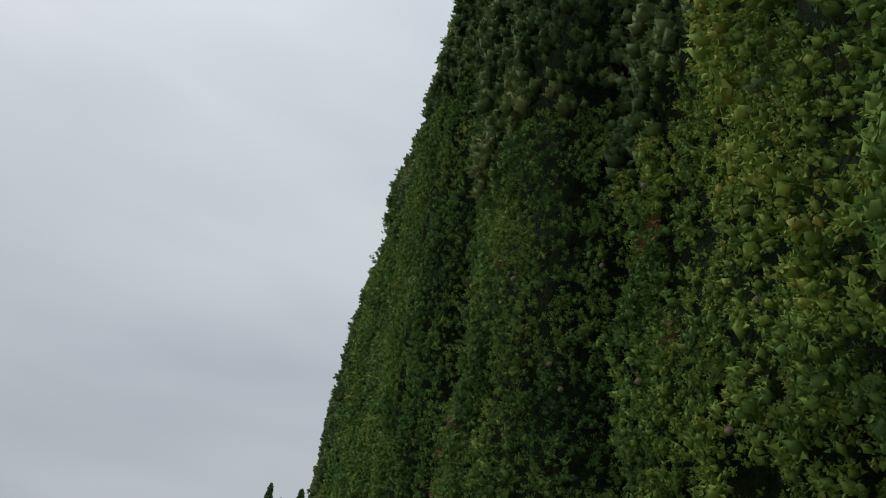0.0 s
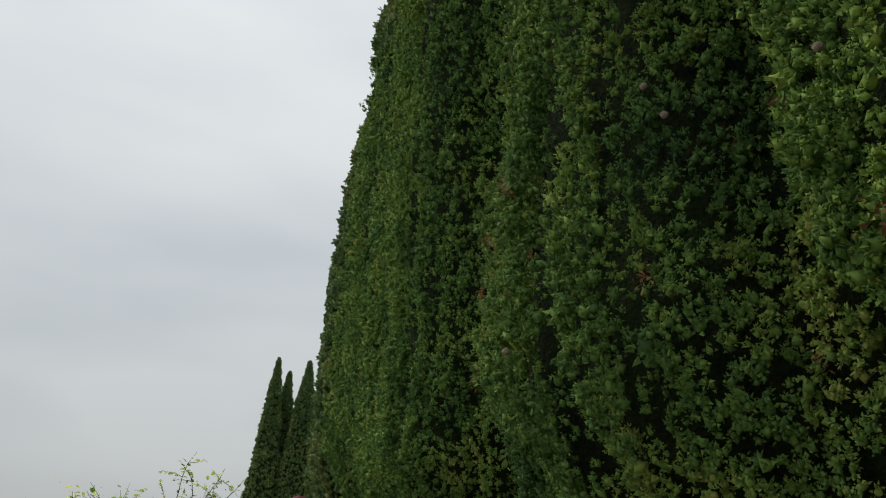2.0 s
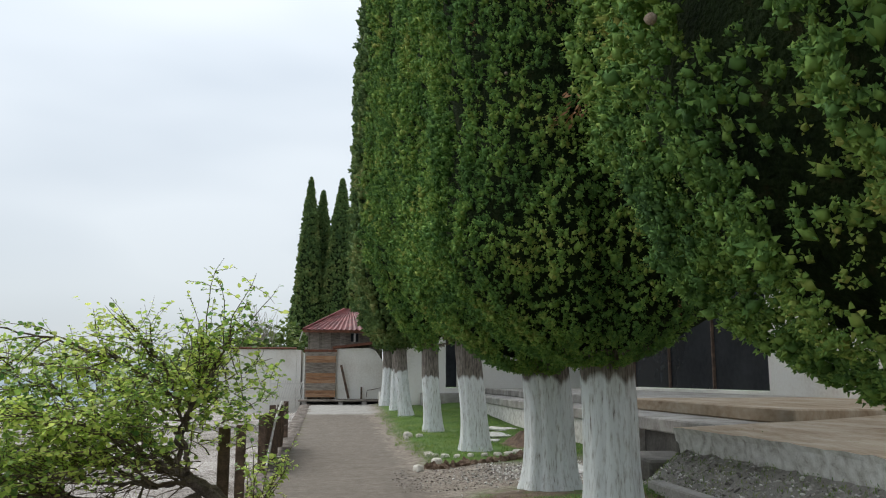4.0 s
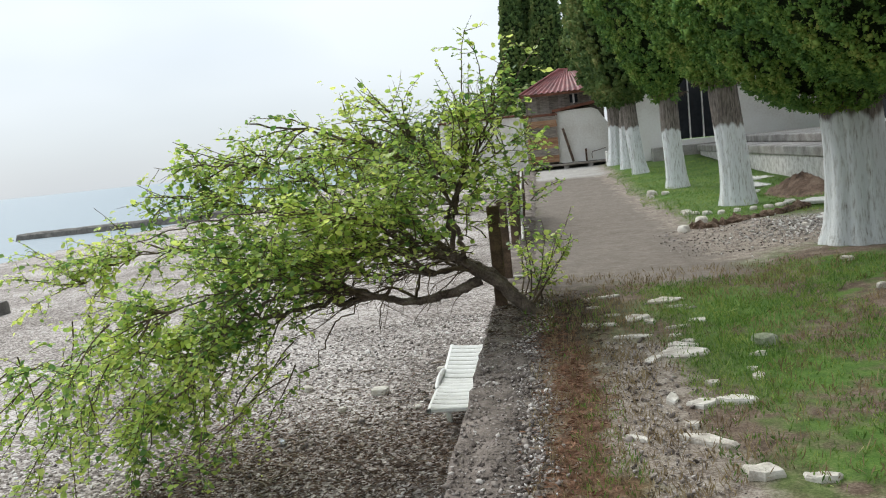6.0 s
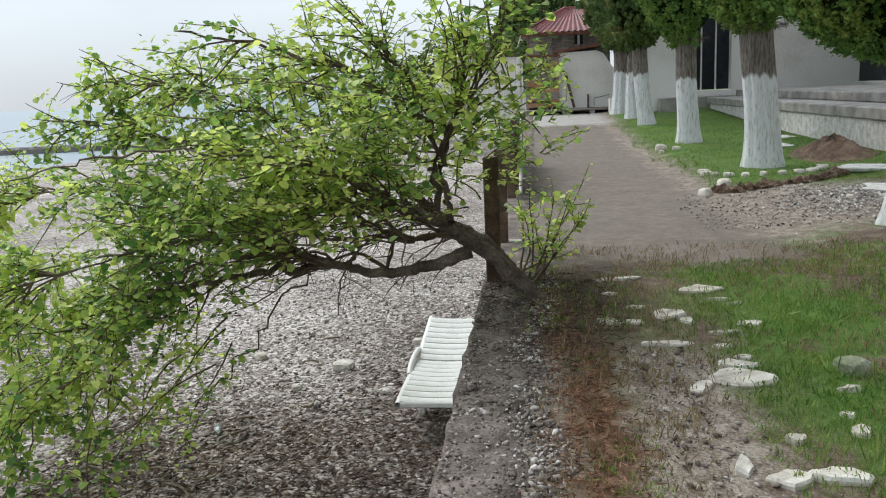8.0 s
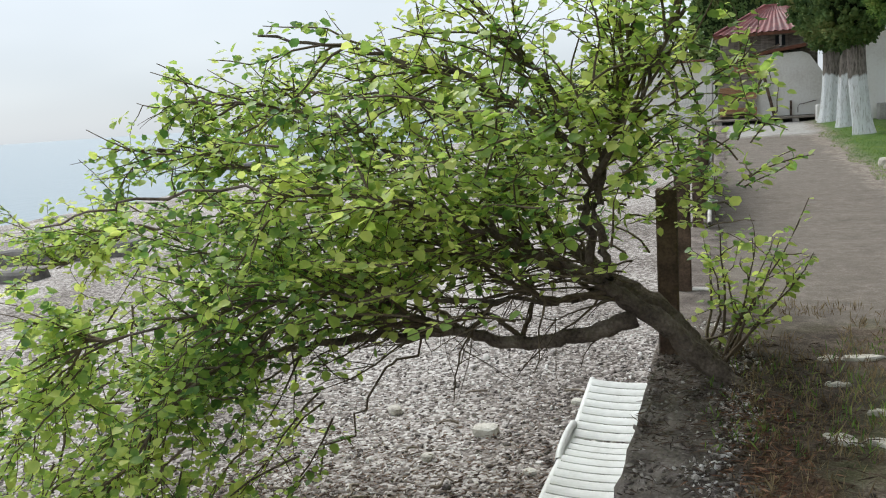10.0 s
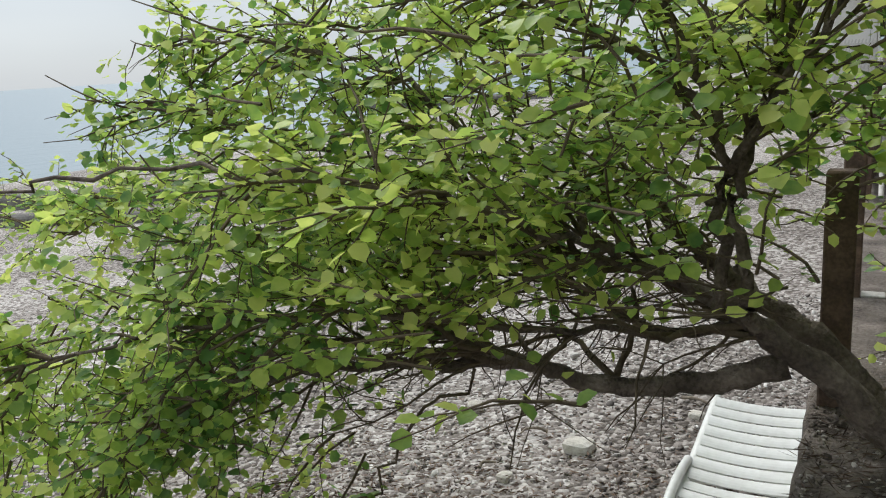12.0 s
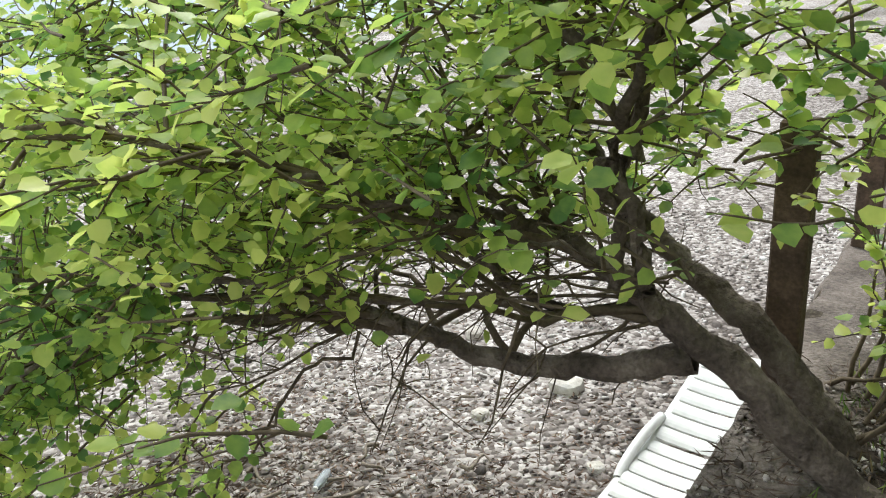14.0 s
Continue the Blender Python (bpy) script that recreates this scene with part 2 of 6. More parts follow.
def trunk_material():
    """Fibrous cypress bark with flaking whitewash up to about chest height."""
    m = bpy.data.materials.new("whitewashed_cypress_bark")
    m.use_nodes = True
    n, l = m.node_tree.nodes, m.node_tree.links
    bsdf = n["Principled BSDF"]
    bsdf.inputs["Roughness"].default_value = 0.92
    bsdf.inputs["Specular IOR Level"].default_value = 0.15
    co = n.new("ShaderNodeTexCoord")
    mp = n.new("ShaderNodeMapping")
    mp.inputs["Scale"].default_value = (1, 1, 0.16)
    l.new(co.outputs["Object"], mp.inputs[0])
    streak = n.new("ShaderNodeTexNoise")
    streak.inputs["Scale"].default_value, streak.inputs["Detail"].default_value, streak.inputs["Roughness"].default_value = 34, 8, 0.62
    l.new(mp.outputs[0], streak.inputs["Vector"])
    bark = n.new("ShaderNodeValToRGB")
    e = bark.color_ramp.elements
    e[0].position, e[0].color = 0.32, (0.055, 0.046, 0.039, 1)
    e[1].position, e[1].color = 0.68, (0.29, 0.255, 0.22, 1)
    l.new(streak.outputs[0], bark.inputs[0])
    lime = n.new("ShaderNodeValToRGB")
    e = lime.color_ramp.elements
    e[0].position, e[0].color = 0.34, (0.40, 0.39, 0.36, 1)
    e[1].position, e[1].color = 0.50, (0.66, 0.68, 0.67, 1)
    l.new(streak.outputs[0], lime.inputs[0])
    sep = n.new("ShaderNodeSeparateXYZ")
    l.new(co.outputs["Object"], sep.inputs[0])
    big = n.new("ShaderNodeTexNoise")
    big.inputs["Scale"].default_value, big.inputs["Detail"].default_value = 5, 5
    l.new(mp.outputs[0], big.inputs["Vector"])
    # height of the paint's edge, ragged by the noise
    h = n.new("ShaderNodeMath")
    h.operation = "MULTIPLY_ADD"
    l.new(big.outputs[0], h.inputs[0])
    h.inputs[1].default_value = 0.45
    l.new(sep.outputs[2], h.inputs[2])
    up = n.new("ShaderNodeMapRange")
    up.inputs[1].default_value, up.inputs[2].default_value = 1.58, 1.64
    up.inputs[3].default_value, up.inputs[4].default_value = 1.0, 0.0
    l.new(h.outputs[0], up.inputs[0])
    chip = n.new("ShaderNodeMapRange")
    chip.inputs[1].default_value, chip.inputs[2].default_value = 0.27, 0.35
    l.new(streak.outputs[0], chip.inputs[0])
    amount = n.new("ShaderNodeMath")
    amount.operation = "MULTIPLY"
    l.new(up.outputs[0], amount.inputs[0])
    l.new(chip.outputs[0], amount.inputs[1])
    mx = n.new("ShaderNodeMix")
    mx.data_type = "RGBA"
    l.new(amount.outputs[0], mx.inputs[0])
    l.new(bark.outputs[0], mx.inputs[6])
    l.new(lime.outputs[0], mx.inputs[7])
    l.new(mx.outputs[2], bsdf.inputs["Base Color"])
    bp = n.new("ShaderNodeBump")
    bp.inputs["Strength"].default_value, bp.inputs["Distance"].default_value = 0.8, 0.02
    l.new(streak.outputs[0], bp.inputs["Height"])
    l.new(bp.outputs[0], bsdf.inputs["Normal"])
    return m


M["trunk"] = trunk_material()


def ground_material():
    """Promenade ground: grit path, worn soil, short turf and the pebbly strip on the wall, divided by ragged borders."""
    m = bpy.data.materials.new("promenade_ground")
    m.use_nodes = True
    n, l = m.node_tree.nodes, m.node_tree.links
    bsdf = n["Principled BSDF"]
    bsdf.inputs["Roughness"].default_value = 0.93
    bsdf.inputs["Specular IOR Level"].default_value = 0.2
    co = n.new("ShaderNodeTexCoord").outputs["Object"]

    def noise_of(scale, detail=5.0, rough=0.55):
        a = n.new("ShaderNodeTexNoise")
        a.inputs["Scale"].default_value, a.inputs["Detail"].default_value, a.inputs["Roughness"].default_value = scale, detail, rough
        l.new(co, a.inputs["Vector"])
        return a.outputs[0]

    def math_of(op, a, b=None, c=None):
        k = n.new("ShaderNodeMath")
        k.operation = op
        for i, v in enumerate((a, b, c)):
            if v is None:
                continue
            if isinstance(v, (int, float)):
                k.inputs[i].default_value = v
            else:
                l.new(v, k.inputs[i])
        return k.outputs[0]

    def step(v, lo, hi):
        k = n.new("ShaderNodeMapRange")
        k.inputs[1].default_value, k.inputs[2].default_value = lo, hi
        l.new(v, k.inputs[0])
        return k.outputs[0]

    def ramp_of(v, stops):
        k = n.new("ShaderNodeValToRGB")
        while len(k.color_ramp.elements) < len(stops):
            k.color_ramp.elements.new(0.5)
        for e, (p, c) in zip(k.color_ramp.elements, stops):
            e.position, e.color = p, rgba(c)
        l.new(v, k.inputs[0])
        return k.outputs[0]

    def mix_of(f, a, b):
        k = n.new("ShaderNodeMix")
        k.data_type = "RGBA"
        l.new(f, k.inputs[0])
        l.new(a, k.inputs[6])
        l.new(b, k.inputs[7])
        return k.outputs[2]

    sep = n.new("ShaderNodeSeparateXYZ")
    l.new(co, sep.inputs[0])
    wav, wid = noise_of(1.3, 4), noise_of(6.0, 6)
    wob = math_of("ADD", math_of("MULTIPLY_ADD", wav, 0.9, -0.45), math_of("MULTIPLY_ADD", wid, 0.5, -0.25))
    w = math_of("ADD", sep.outputs[0], wob)
    s = math_of("ADD", sep.outputs[1], wob)
    grit_n, fleck = noise_of(9.0, 8, 0.7), noise_of(75.0, 3, 0.6)
    grit_v = math_of("ADD", math_of("MULTIPLY", grit_n, 0.55), math_of("MULTIPLY", fleck, 0.5))
    path = ramp_of(grit_v, [(0.34, (0.135, 0.113, 0.093)), (0.52, (0.195, 0.166, 0.138)), (0.68, (0.29, 0.254, 0.217))])
    gravel = ramp_of(grit_v, [(0.40, (0.11, 0.084, 0.064)), (0.5, (0.225, 0.185, 0.148)), (0.62, (0.41, 0.365, 0.31))])
    soil = ramp_of(grit_v, [(0.38, (0.065, 0.046, 0.032)), (0.52, (0.14, 0.10, 0.072)), (0.68, (0.28, 0.23, 0.175))])
    turf = ramp_of(grit_v, [(0.36, (0.04, 0.085, 0.015)), (0.52, (0.085, 0.165, 0.03)), (0.68, (0.165, 0.22, 0.06))])
    # the path along the wall, with a spur to the land side in front of the third tree
    on_path = math_of("MULTIPLY", step(s, 10.75, 11.05), math_of("MULTIPLY", step(w, 0.15, 0.45), step(w, 2.65, 2.35)))
    spur = math_of("MULTIPLY", math_of("MULTIPLY", step(s, 11.6, 12.4), step(s, 15.6, 14.6)), step(w, 1.6, 2.1))
    rim = math_of("MULTIPLY", step(w, 2.0, 2.3), math_of("MULTIPLY", step(w, 3.2, 2.8), step(s, 11.2, 11.8)))
    on_wall = math_of("MULTIPLY", step(w, 0.62, 0.42), step(s, 9.0, 8.4))
    trail = math_of("MULTIPLY", math_of("MULTIPLY", step(w, 0.78, 0.95), step(w, 1.42, 1.22)), step(s, 8.9, 8.3))
    far_turf = math_of("MULTIPLY", step(s, 15.2, 15.8), 0.9)
    bald = math_of("MAXIMUM", step(math_of("ADD", noise_of(0.8, 4), math_of("MULTIPLY", wid, 0.35)), 0.72, 0.62), far_turf)
    lush = step(w, 1.2, 1.9)
    green = math_of("MULTIPLY", math_of("MULTIPLY_ADD", lush, 0.6, 0.4), bald)
    red_soil = ramp_of(grit_v, [(0.38, (0.06, 0.03, 0.018)), (0.52, (0.145, 0.075, 0.045)), (0.68, (0.27, 0.17, 0.11))])
    lip = math_of("MULTIPLY", math_of("MULTIPLY", step(w, 0.45, 0.55), step(w, 0.9, 0.72)), step(s, 9.8, 9.2))
    slab = math_of("MULTIPLY", step(s, 29.5, 30.2), math_of("MULTIPLY", step(w, 0.3, 0.5), step(w, 2.9, 2.6)))
    pale = ramp_of(grit_v, [(0.36, (0.30, 0.285, 0.26)), (0.6, (0.47, 0.45, 0.42))])
    blotch = ramp_of(noise_of(2.6, 6, 0.65), [(0.35, (0.62, 0.61, 0.60)), (0.62, (1.0, 1.0, 1.0))])
    kerbside = math_of("MULTIPLY", step(w, 4.75, 4.95), step(s, 12.8, 12.0))
    col = mix_of(green, soil, turf)
    col = mix_of(math_of("MULTIPLY", lip, 0.9), col, red_soil)
    col = mix_of(trail, col, gravel)
    col = mix_of(spur, col, gravel)
    col = mix_of(rim, col, gravel)
    col = mix_of(kerbside, col, ramp_of(grit_v, [(0.36, (0.15, 0.135, 0.12)), (0.6, (0.40, 0.375, 0.34))]))
    col = mix_of(on_path, col, path)
    col = mix_of(slab, col, pale)
    col = mix_of(on_wall, col, gravel)
    # damp leaf mould round the foot of the shrub, its colour also holding shade
    humus_shade = ramp_of(grit_v, [(0.38, (0.028, 0.021, 0.016)), (0.52, (0.062, 0.048, 0.036)), (0.68, (0.15, 0.122, 0.095))])
    dw, ds = math_of("MULTIPLY_ADD", w, 0.95, -0.3), math_of("MULTIPLY_ADD", s, 0.6, -6.0)
    far = math_of("SQRT", math_of("ADD", math_of("MULTIPLY", dw, dw), math_of("MULTIPLY", ds, ds)))
    col = mix_of(step(far, 1.05, 0.6), col, humus_shade)
    tint = n.new("ShaderNodeMix")
    tint.data_type, tint.blend_type = "RGBA", "MULTIPLY"
    tint.inputs[0].default_value = 0.5
    l.new(col, tint.inputs[6])
    l.new(blotch, tint.inputs[7])
    col = tint.outputs[2]
    l.new(col, bsdf.inputs["Base Color"])
    bp = n.new("ShaderNodeBump")
    bp.inputs["Strength"].default_value, bp.inputs["Distance"].default_value = 0.45, 0.015
    l.new(grit_v, bp.inputs["Height"])
    l.new(bp.outputs[0], bsdf.inputs["Normal"])
    return m


M["ground"] = ground_material()


def beach_material():
    m = bpy.data.materials.new("shingle_beach")
    m.use_nodes = True
    n, l = m.node_tree.nodes, m.node_tree.links
    bsdf = n["Principled BSDF"]
    bsdf.inputs["Roughness"].default_value = 0.85
    bsdf.inputs["Specular IOR Level"].default_value = 0.25
    co = n.new("ShaderNodeTexCoord").outputs["Object"]
    v = n.new("ShaderNodeTexVoronoi")
    v.inputs["Scale"].default_value = 26.0
    l.new(co, v.inputs["Vector"])
    big = n.new("ShaderNodeTexNoise")
    big.inputs["Scale"].default_value, big.inputs["Detail"].default_value = 0.45, 6
    l.new(co, big.inputs["Vector"])
    sep = n.new("ShaderNodeSeparateColor")
    l.new(v.outputs["Color"], sep.inputs[0])
    mean = n.new("ShaderNodeMath")
    mean.operation = "MULTIPLY_ADD"
    l.new(big.outputs[0], mean.inputs[0])
    mean.inputs[1].default_value = 0.9
    half = n.new("ShaderNodeMath")
    half.operation = "MULTIPLY_ADD"
    l.new(sep.outputs[0], half.inputs[0])
    half.inputs[1].default_value, half.inputs[2].default_value = 0.6, -0.25
    l.new(half.outputs[0], mean.inputs[2])
    ramp = n.new("ShaderNodeValToRGB")
    els = ramp.color_ramp.elements
    els.new(0.5)
    for e, (p, c) in zip(els, [(0.2, (0.10, 0.083, 0.070)), (0.5, (0.29, 0.252, 0.225)), (0.85, (0.60, 0.56, 0.52))]):
        e.position, e.color = p, rgba(c)
    l.new(mean.outputs[0], ramp.inputs[0])
    l.new(ramp.outputs[0], bsdf.inputs["Base Color"])
    bp = n.new("ShaderNodeBump")
    bp.inputs["Strength"].default_value, bp.inputs["Distance"].default_value = 1.0, 0.02
    bp.invert = True
    l.new(v.outputs["Distance"], bp.inputs["Height"])
    l.new(bp.outputs[0], bsdf.inputs["Normal"])
    return m


M["beach"] = beach_material()


def sea_material():
    m = bpy.data.materials.new("calm_sea")
    m.use_nodes = True
    n, l = m.node_tree.nodes, m.node_tree.links
    bsdf = n["Principled BSDF"]
    bsdf.inputs["Base Color"].default_value = (0.17, 0.225, 0.26, 1)
    bsdf.inputs["Roughness"].default_value = 0.38
    bsdf.inputs["IOR"].default_value = 1.33
    co = n.new("ShaderNodeTexCoord")
    mp = n.new("ShaderNodeMapping")
    mp.inputs["Scale"].default_value = (1.0, 0.35, 1)
    l.new(co.outputs["Object"], mp.inputs[0])
    a = n.new("ShaderNodeTexNoise")
    a.inputs["Scale"].default_value, a.inputs["Detail"].default_value = 0.9, 6
    l.new(mp.outputs[0], a.inputs["Vector"])
    bp = n.new("ShaderNodeBump")
    bp.inputs["Strength"].default_value, bp.inputs["Distance"].default_value = 0.9, 0.16
    l.new(a.outputs[0], bp.inputs["Height"])
    l.new(bp.outputs[0], bsdf.inputs["Normal"])
    return m


M["sea"] = sea_material()


# ---- mesh helpers ----
def link(name, me, mat, parent=None, label="", m=None):
    if mat is not None:
        me.materials.append(mat)
    ob = new(name, me)
    if parent is not None:
        ob.parent = parent
    if m is not None:
        ob.matrix_basis = m
    if label:
        ob["label"] = label
    return ob


def quads(name, verts, faces, smooth=False):
    """A mesh out of arrays: verts (n, 3) and faces (k, 3 or 4)."""
    verts, faces = np.asarray(verts, np.float32), np.asarray(faces, np.int32)
    me = bpy.data.meshes.new(name)
    k = faces.shape[1]
    me.vertices.add(len(verts))
    me.vertices.foreach_set("co", verts.ravel())
    me.loops.add(faces.size)
    me.loops.foreach_set("vertex_index", faces.ravel())
    me.polygons.add(len(faces))
    me.polygons.foreach_set("loop_start", np.arange(0, faces.size, k, dtype=np.int32))
    me.polygons.foreach_set("use_smooth", np.full(len(faces), smooth))
    me.update(calc_edges=True)
    me.validate()
    return me


def from_bm(name, bm, smooth=False):
    me = bpy.data.meshes.new(name)
    bmesh.ops.recalc_face_normals(bm, faces=bm.faces)
    bm.to_mesh(me)
    bm.free()
    if smooth:
        me.polygons.foreach_set("use_smooth", np.full(len(me.polygons), True))
    return me


def part(name, bm, mat, parent=None, label="", smooth=False, m=None):
    return link(name, from_bm(name, bm, smooth), mat, parent, label, m)


def box(bm, lo, hi, bevel=0.0, m=None):
    """A box between two corners, with bevelled edges."""
    made = bmesh.ops.create_cube(bm, size=1.0)["verts"]
    c = [(a + b) / 2 for a, b in zip(lo, hi)]
    d = [abs(b - a) for a, b in zip(lo, hi)]
    for v in made:
        v.co = Vector((c[0] + v.co.x * d[0], c[1] + v.co.y * d[1], c[2] + v.co.z * d[2]))
        if m is not None:
            v.co = m @ v.co
    if bevel:
        edges = list({e for v in made for e in v.link_edges})
        bmesh.ops.bevel(bm, geom=edges, offset=bevel, segments=1, affect="EDGES")
    return bm


def boxed(lo, hi, bevel=0.0):
    return box(bmesh.new(), lo, hi, bevel)


def tube(points, radii, sides=8, lumps=0.0, seed=0):
    """Arrays of a tapered tube along points."""
    pts = np.asarray(points, float)
    r = np.asarray(radii, float)
    d = np.gradient(pts, axis=0)
    d /= np.linalg.norm(d, axis=1)[:, None] + 1e-9
    ref = np.where(np.abs(d[:, 2:3]) > 0.9, [[1.0, 0, 0]], [[0, 0, 1.0]])
    a = np.cross(d, ref)
    a /= np.linalg.norm(a, axis=1)[:, None] + 1e-9
    b = np.cross(d, a)
    th = np.arange(sides) / sides * 2 * np.pi
    g = np.random.default_rng(seed)
    rr = r[:, None] * (1 + lumps * g.uniform(-1, 1, (len(pts), sides)))
    v = pts[:, None] + rr[..., None] * (np.cos(th)[None, :, None] * a[:, None] + np.sin(th)[None, :, None] * b[:, None])
    n = len(pts)
    i, j = np.meshgrid(np.arange(n - 1), np.arange(sides), indexing="ij")
    k = (j + 1) % sides
    f = np.stack([i * sides + j, i * sides + k, (i + 1) * sides + k, (i + 1) * sides + j], -1).reshape(-1, 4)
    return v.reshape(-1, 3), f


def joined(pieces):
    vs, fs, n = [], [], 0
    for v, f in pieces:
        vs.append(v)
        fs.append(f + n)
        n += len(v)
    return np.concatenate(vs), np.concatenate(fs)


def smooth_line(points, n):
    """Catmull-Rom through points, n samples a span."""
    p = np.asarray(points, float)
    p = np.vstack([2 * p[0] - p[1], p, 2 * p[-1] - p[-2]])
    out = []
    for i in range(1, len(p) - 2):
        for t in np.linspace(0, 1, n, endpoint=False):
            a, b, c, d = p[i - 1], p[i], p[i + 1], p[i + 2]
            out.append(0.5 * (2 * b + (c - a) * t + (2 * a - 5 * b + 4 * c - d) * t * t + (3 * b - a - 3 * c + d) * t**3))
    out.append(p[-2])
    return np.array(out)


def waves(x, y, z, scale, seed):
    """Cheap smooth noise of three coordinates, about -1 to 1."""
    g = np.random.default_rng(seed)
    out = 0
    for k in range(6):
        f = g.normal(size=3) * scale * (1 + 0.35 * k)
        out = out + np.sin(f[0] * x + f[1] * y + f[2] * z + g.uniform(0, 6.28)) / (1 + 0.25 * k)
    return out / 3.2


def blades(base, normal, count, length, width, spread, g, lift=0.5):
    """Kite-shaped blades that fan out of each base point: arrays for quads()."""
    n = len(base)
    b = np.repeat(base, count, 0) + g.normal(size=(n * count, 3)) * (0.012 + 0.25 * width)
    d = np.repeat(normal, count, 0) + g.normal(size=(n * count, 3)) * spread
    d[:, 2] += lift
    d /= np.linalg.norm(d, axis=1)[:, None] + 1e-9
    side = np.cross(d, g.normal(size=(n * count, 3)))
    side /= np.linalg.norm(side, axis=1)[:, None] + 1e-9
    ln = length * g.uniform(0.6, 1.3, (n * count, 1))
    wd = width * g.uniform(0.6, 1.2, (n * count, 1))
    v = np.stack([b, b + d * ln * 0.55 + side * wd * 0.5, b + d * ln, b + d * ln * 0.55 - side * wd * 0.5], 1).reshape(-1, 3)
    f = np.arange(n * count * 4).reshape(-1, 4)
    return v, f


def clumps(base, normal, size, g, lift=0.8, long=1.35):
    """Small knobbly cushions of foliage that point out and up: arrays of triangles."""
    tv = np.array([[1, 0, 0], [0, 1, 0], [-1, 0, 0], [0, -1, 0], [0, 0, 1], [0, 0, -1.0]])
    tf = np.array([[0, 1, 4], [1, 2, 4], [2, 3, 4], [3, 0, 4], [1, 0, 5], [2, 1, 5], [3, 2, 5], [0, 3, 5]])
    n = len(base)
    d = normal + g.normal(size=(n, 3)) * 0.28
    d[:, 2] += lift
    d /= np.linalg.norm(d, axis=1)[:, None] + 1e-9
    a = np.cross(d, g.normal(size=(n, 3)))
    a /= np.linalg.norm(a, axis=1)[:, None] + 1e-9
    b = np.cross(d, a)
    sc = np.broadcast_to(size, n)[:, None, None]
    p = tv[None] * g.uniform(0.75, 1.2, (n, len(tv), 1)) * sc
    v = base[:, None] + p[..., 0:1] * a[:, None] + p[..., 1:2] * b[:, None] + long * p[..., 2:3] * d[:, None]
    f = tf[None] + (np.arange(n) * len(tv))[:, None, None]
    return v.reshape(-1, 3), f.reshape(-1, 3)


def cushions(base, normal, size, count, g, lift=0.55, thin=0.2):
    """Round cushions of short sprays that radiate from their middles, each over a small solid heart: arrays of quads."""
    n = len(base)
    axis = normal.copy()
    axis[:, 2] += lift
    axis /= np.linalg.norm(axis, axis=1)[:, None]
    size = np.broadcast_to(size, n)
    d = g.normal(size=(n, count, 3))
    d /= np.linalg.norm(d, axis=2)[..., None]
    back = (d * axis[:, None]).sum(2)
    d = np.where((back < -0.1)[..., None], -d, d) + 0.35 * axis[:, None]
    d /= np.linalg.norm(d, axis=2)[..., None]
    r = size[:, None, None] * g.uniform(0.8, 1.2, (n, count, 1))
    side = np.cross(d, g.normal(size=(n, count, 3)))
    side /= np.linalg.norm(side, axis=2)[..., None] + 1e-9
    wd = size[:, None, None] * thin * g.uniform(0.7, 1.3, (n, count, 1))
    c = base[:, None]
    v = np.stack([c + d * r * 0.55, c + d * r * 0.95 + side * wd, c + d * r * 1.3, c + d * r * 0.95 - side * wd], 2).reshape(-1, 3)
    return v, np.arange(len(v)).reshape(-1, 4)


def sprigs(base, axis, width, length, g):
    """Small pointed sprigs, three-sided and open at the foot: arrays of triangles."""
    n = len(base)
    d = axis / (np.linalg.norm(axis, axis=1)[:, None] + 1e-9)
    a = np.cross(d, g.normal(size=(n, 3)))
    a /= np.linalg.norm(a, axis=1)[:, None] + 1e-9
    b = np.cross(d, a)
    wd, ln = width * g.uniform(0.7, 1.35, (n, 1)), length * g.uniform(0.6, 1.35, (n, 1))
    tip = base + d * ln
    ring = [base + d * ln * g.uniform(0.25, 0.55, (n, 1)) + q * wd for q in (a, 0.87 * b - 0.5 * a, -0.87 * b - 0.5 * a)]
    v = np.stack(ring + [tip], 1).reshape(-1, 3)
    f = np.array([[0, 1, 3], [1, 2, 3], [2, 0, 3]])
    return v, (f[None] + (np.arange(n) * 4)[:, None, None]).reshape(-1, 3)


def cells(u, v, seed):
    """Distance to the nearest of one scattered point per unit cell, that point's random value, and the offset from it."""
    g = np.random.default_rng(seed)
    table = g.uniform(0, 1, (3, 64, 64))
    iu, iv = np.floor(u).astype(int), np.floor(v).astype(int)
    best, value, du, dv = np.full(u.shape, 9.0), np.zeros(u.shape), np.zeros(u.shape), np.zeros(u.shape)
    for a in (-1, 0, 1):
        for b in (-1, 0, 1):
            x, y = (iu + a) % 64, (iv + b) % 64
            eu, ev = u - iu - a - table[0, x, y], v - iv - b - table[1, x, y]
            d = np.hypot(eu, ev)
            near = d < best
            best, value = np.where(near, d, best), np.where(near, table[2, x, y], value)
            du, dv = np.where(near, eu, du), np.where(near, ev, dv)
    return best, value, du, dv


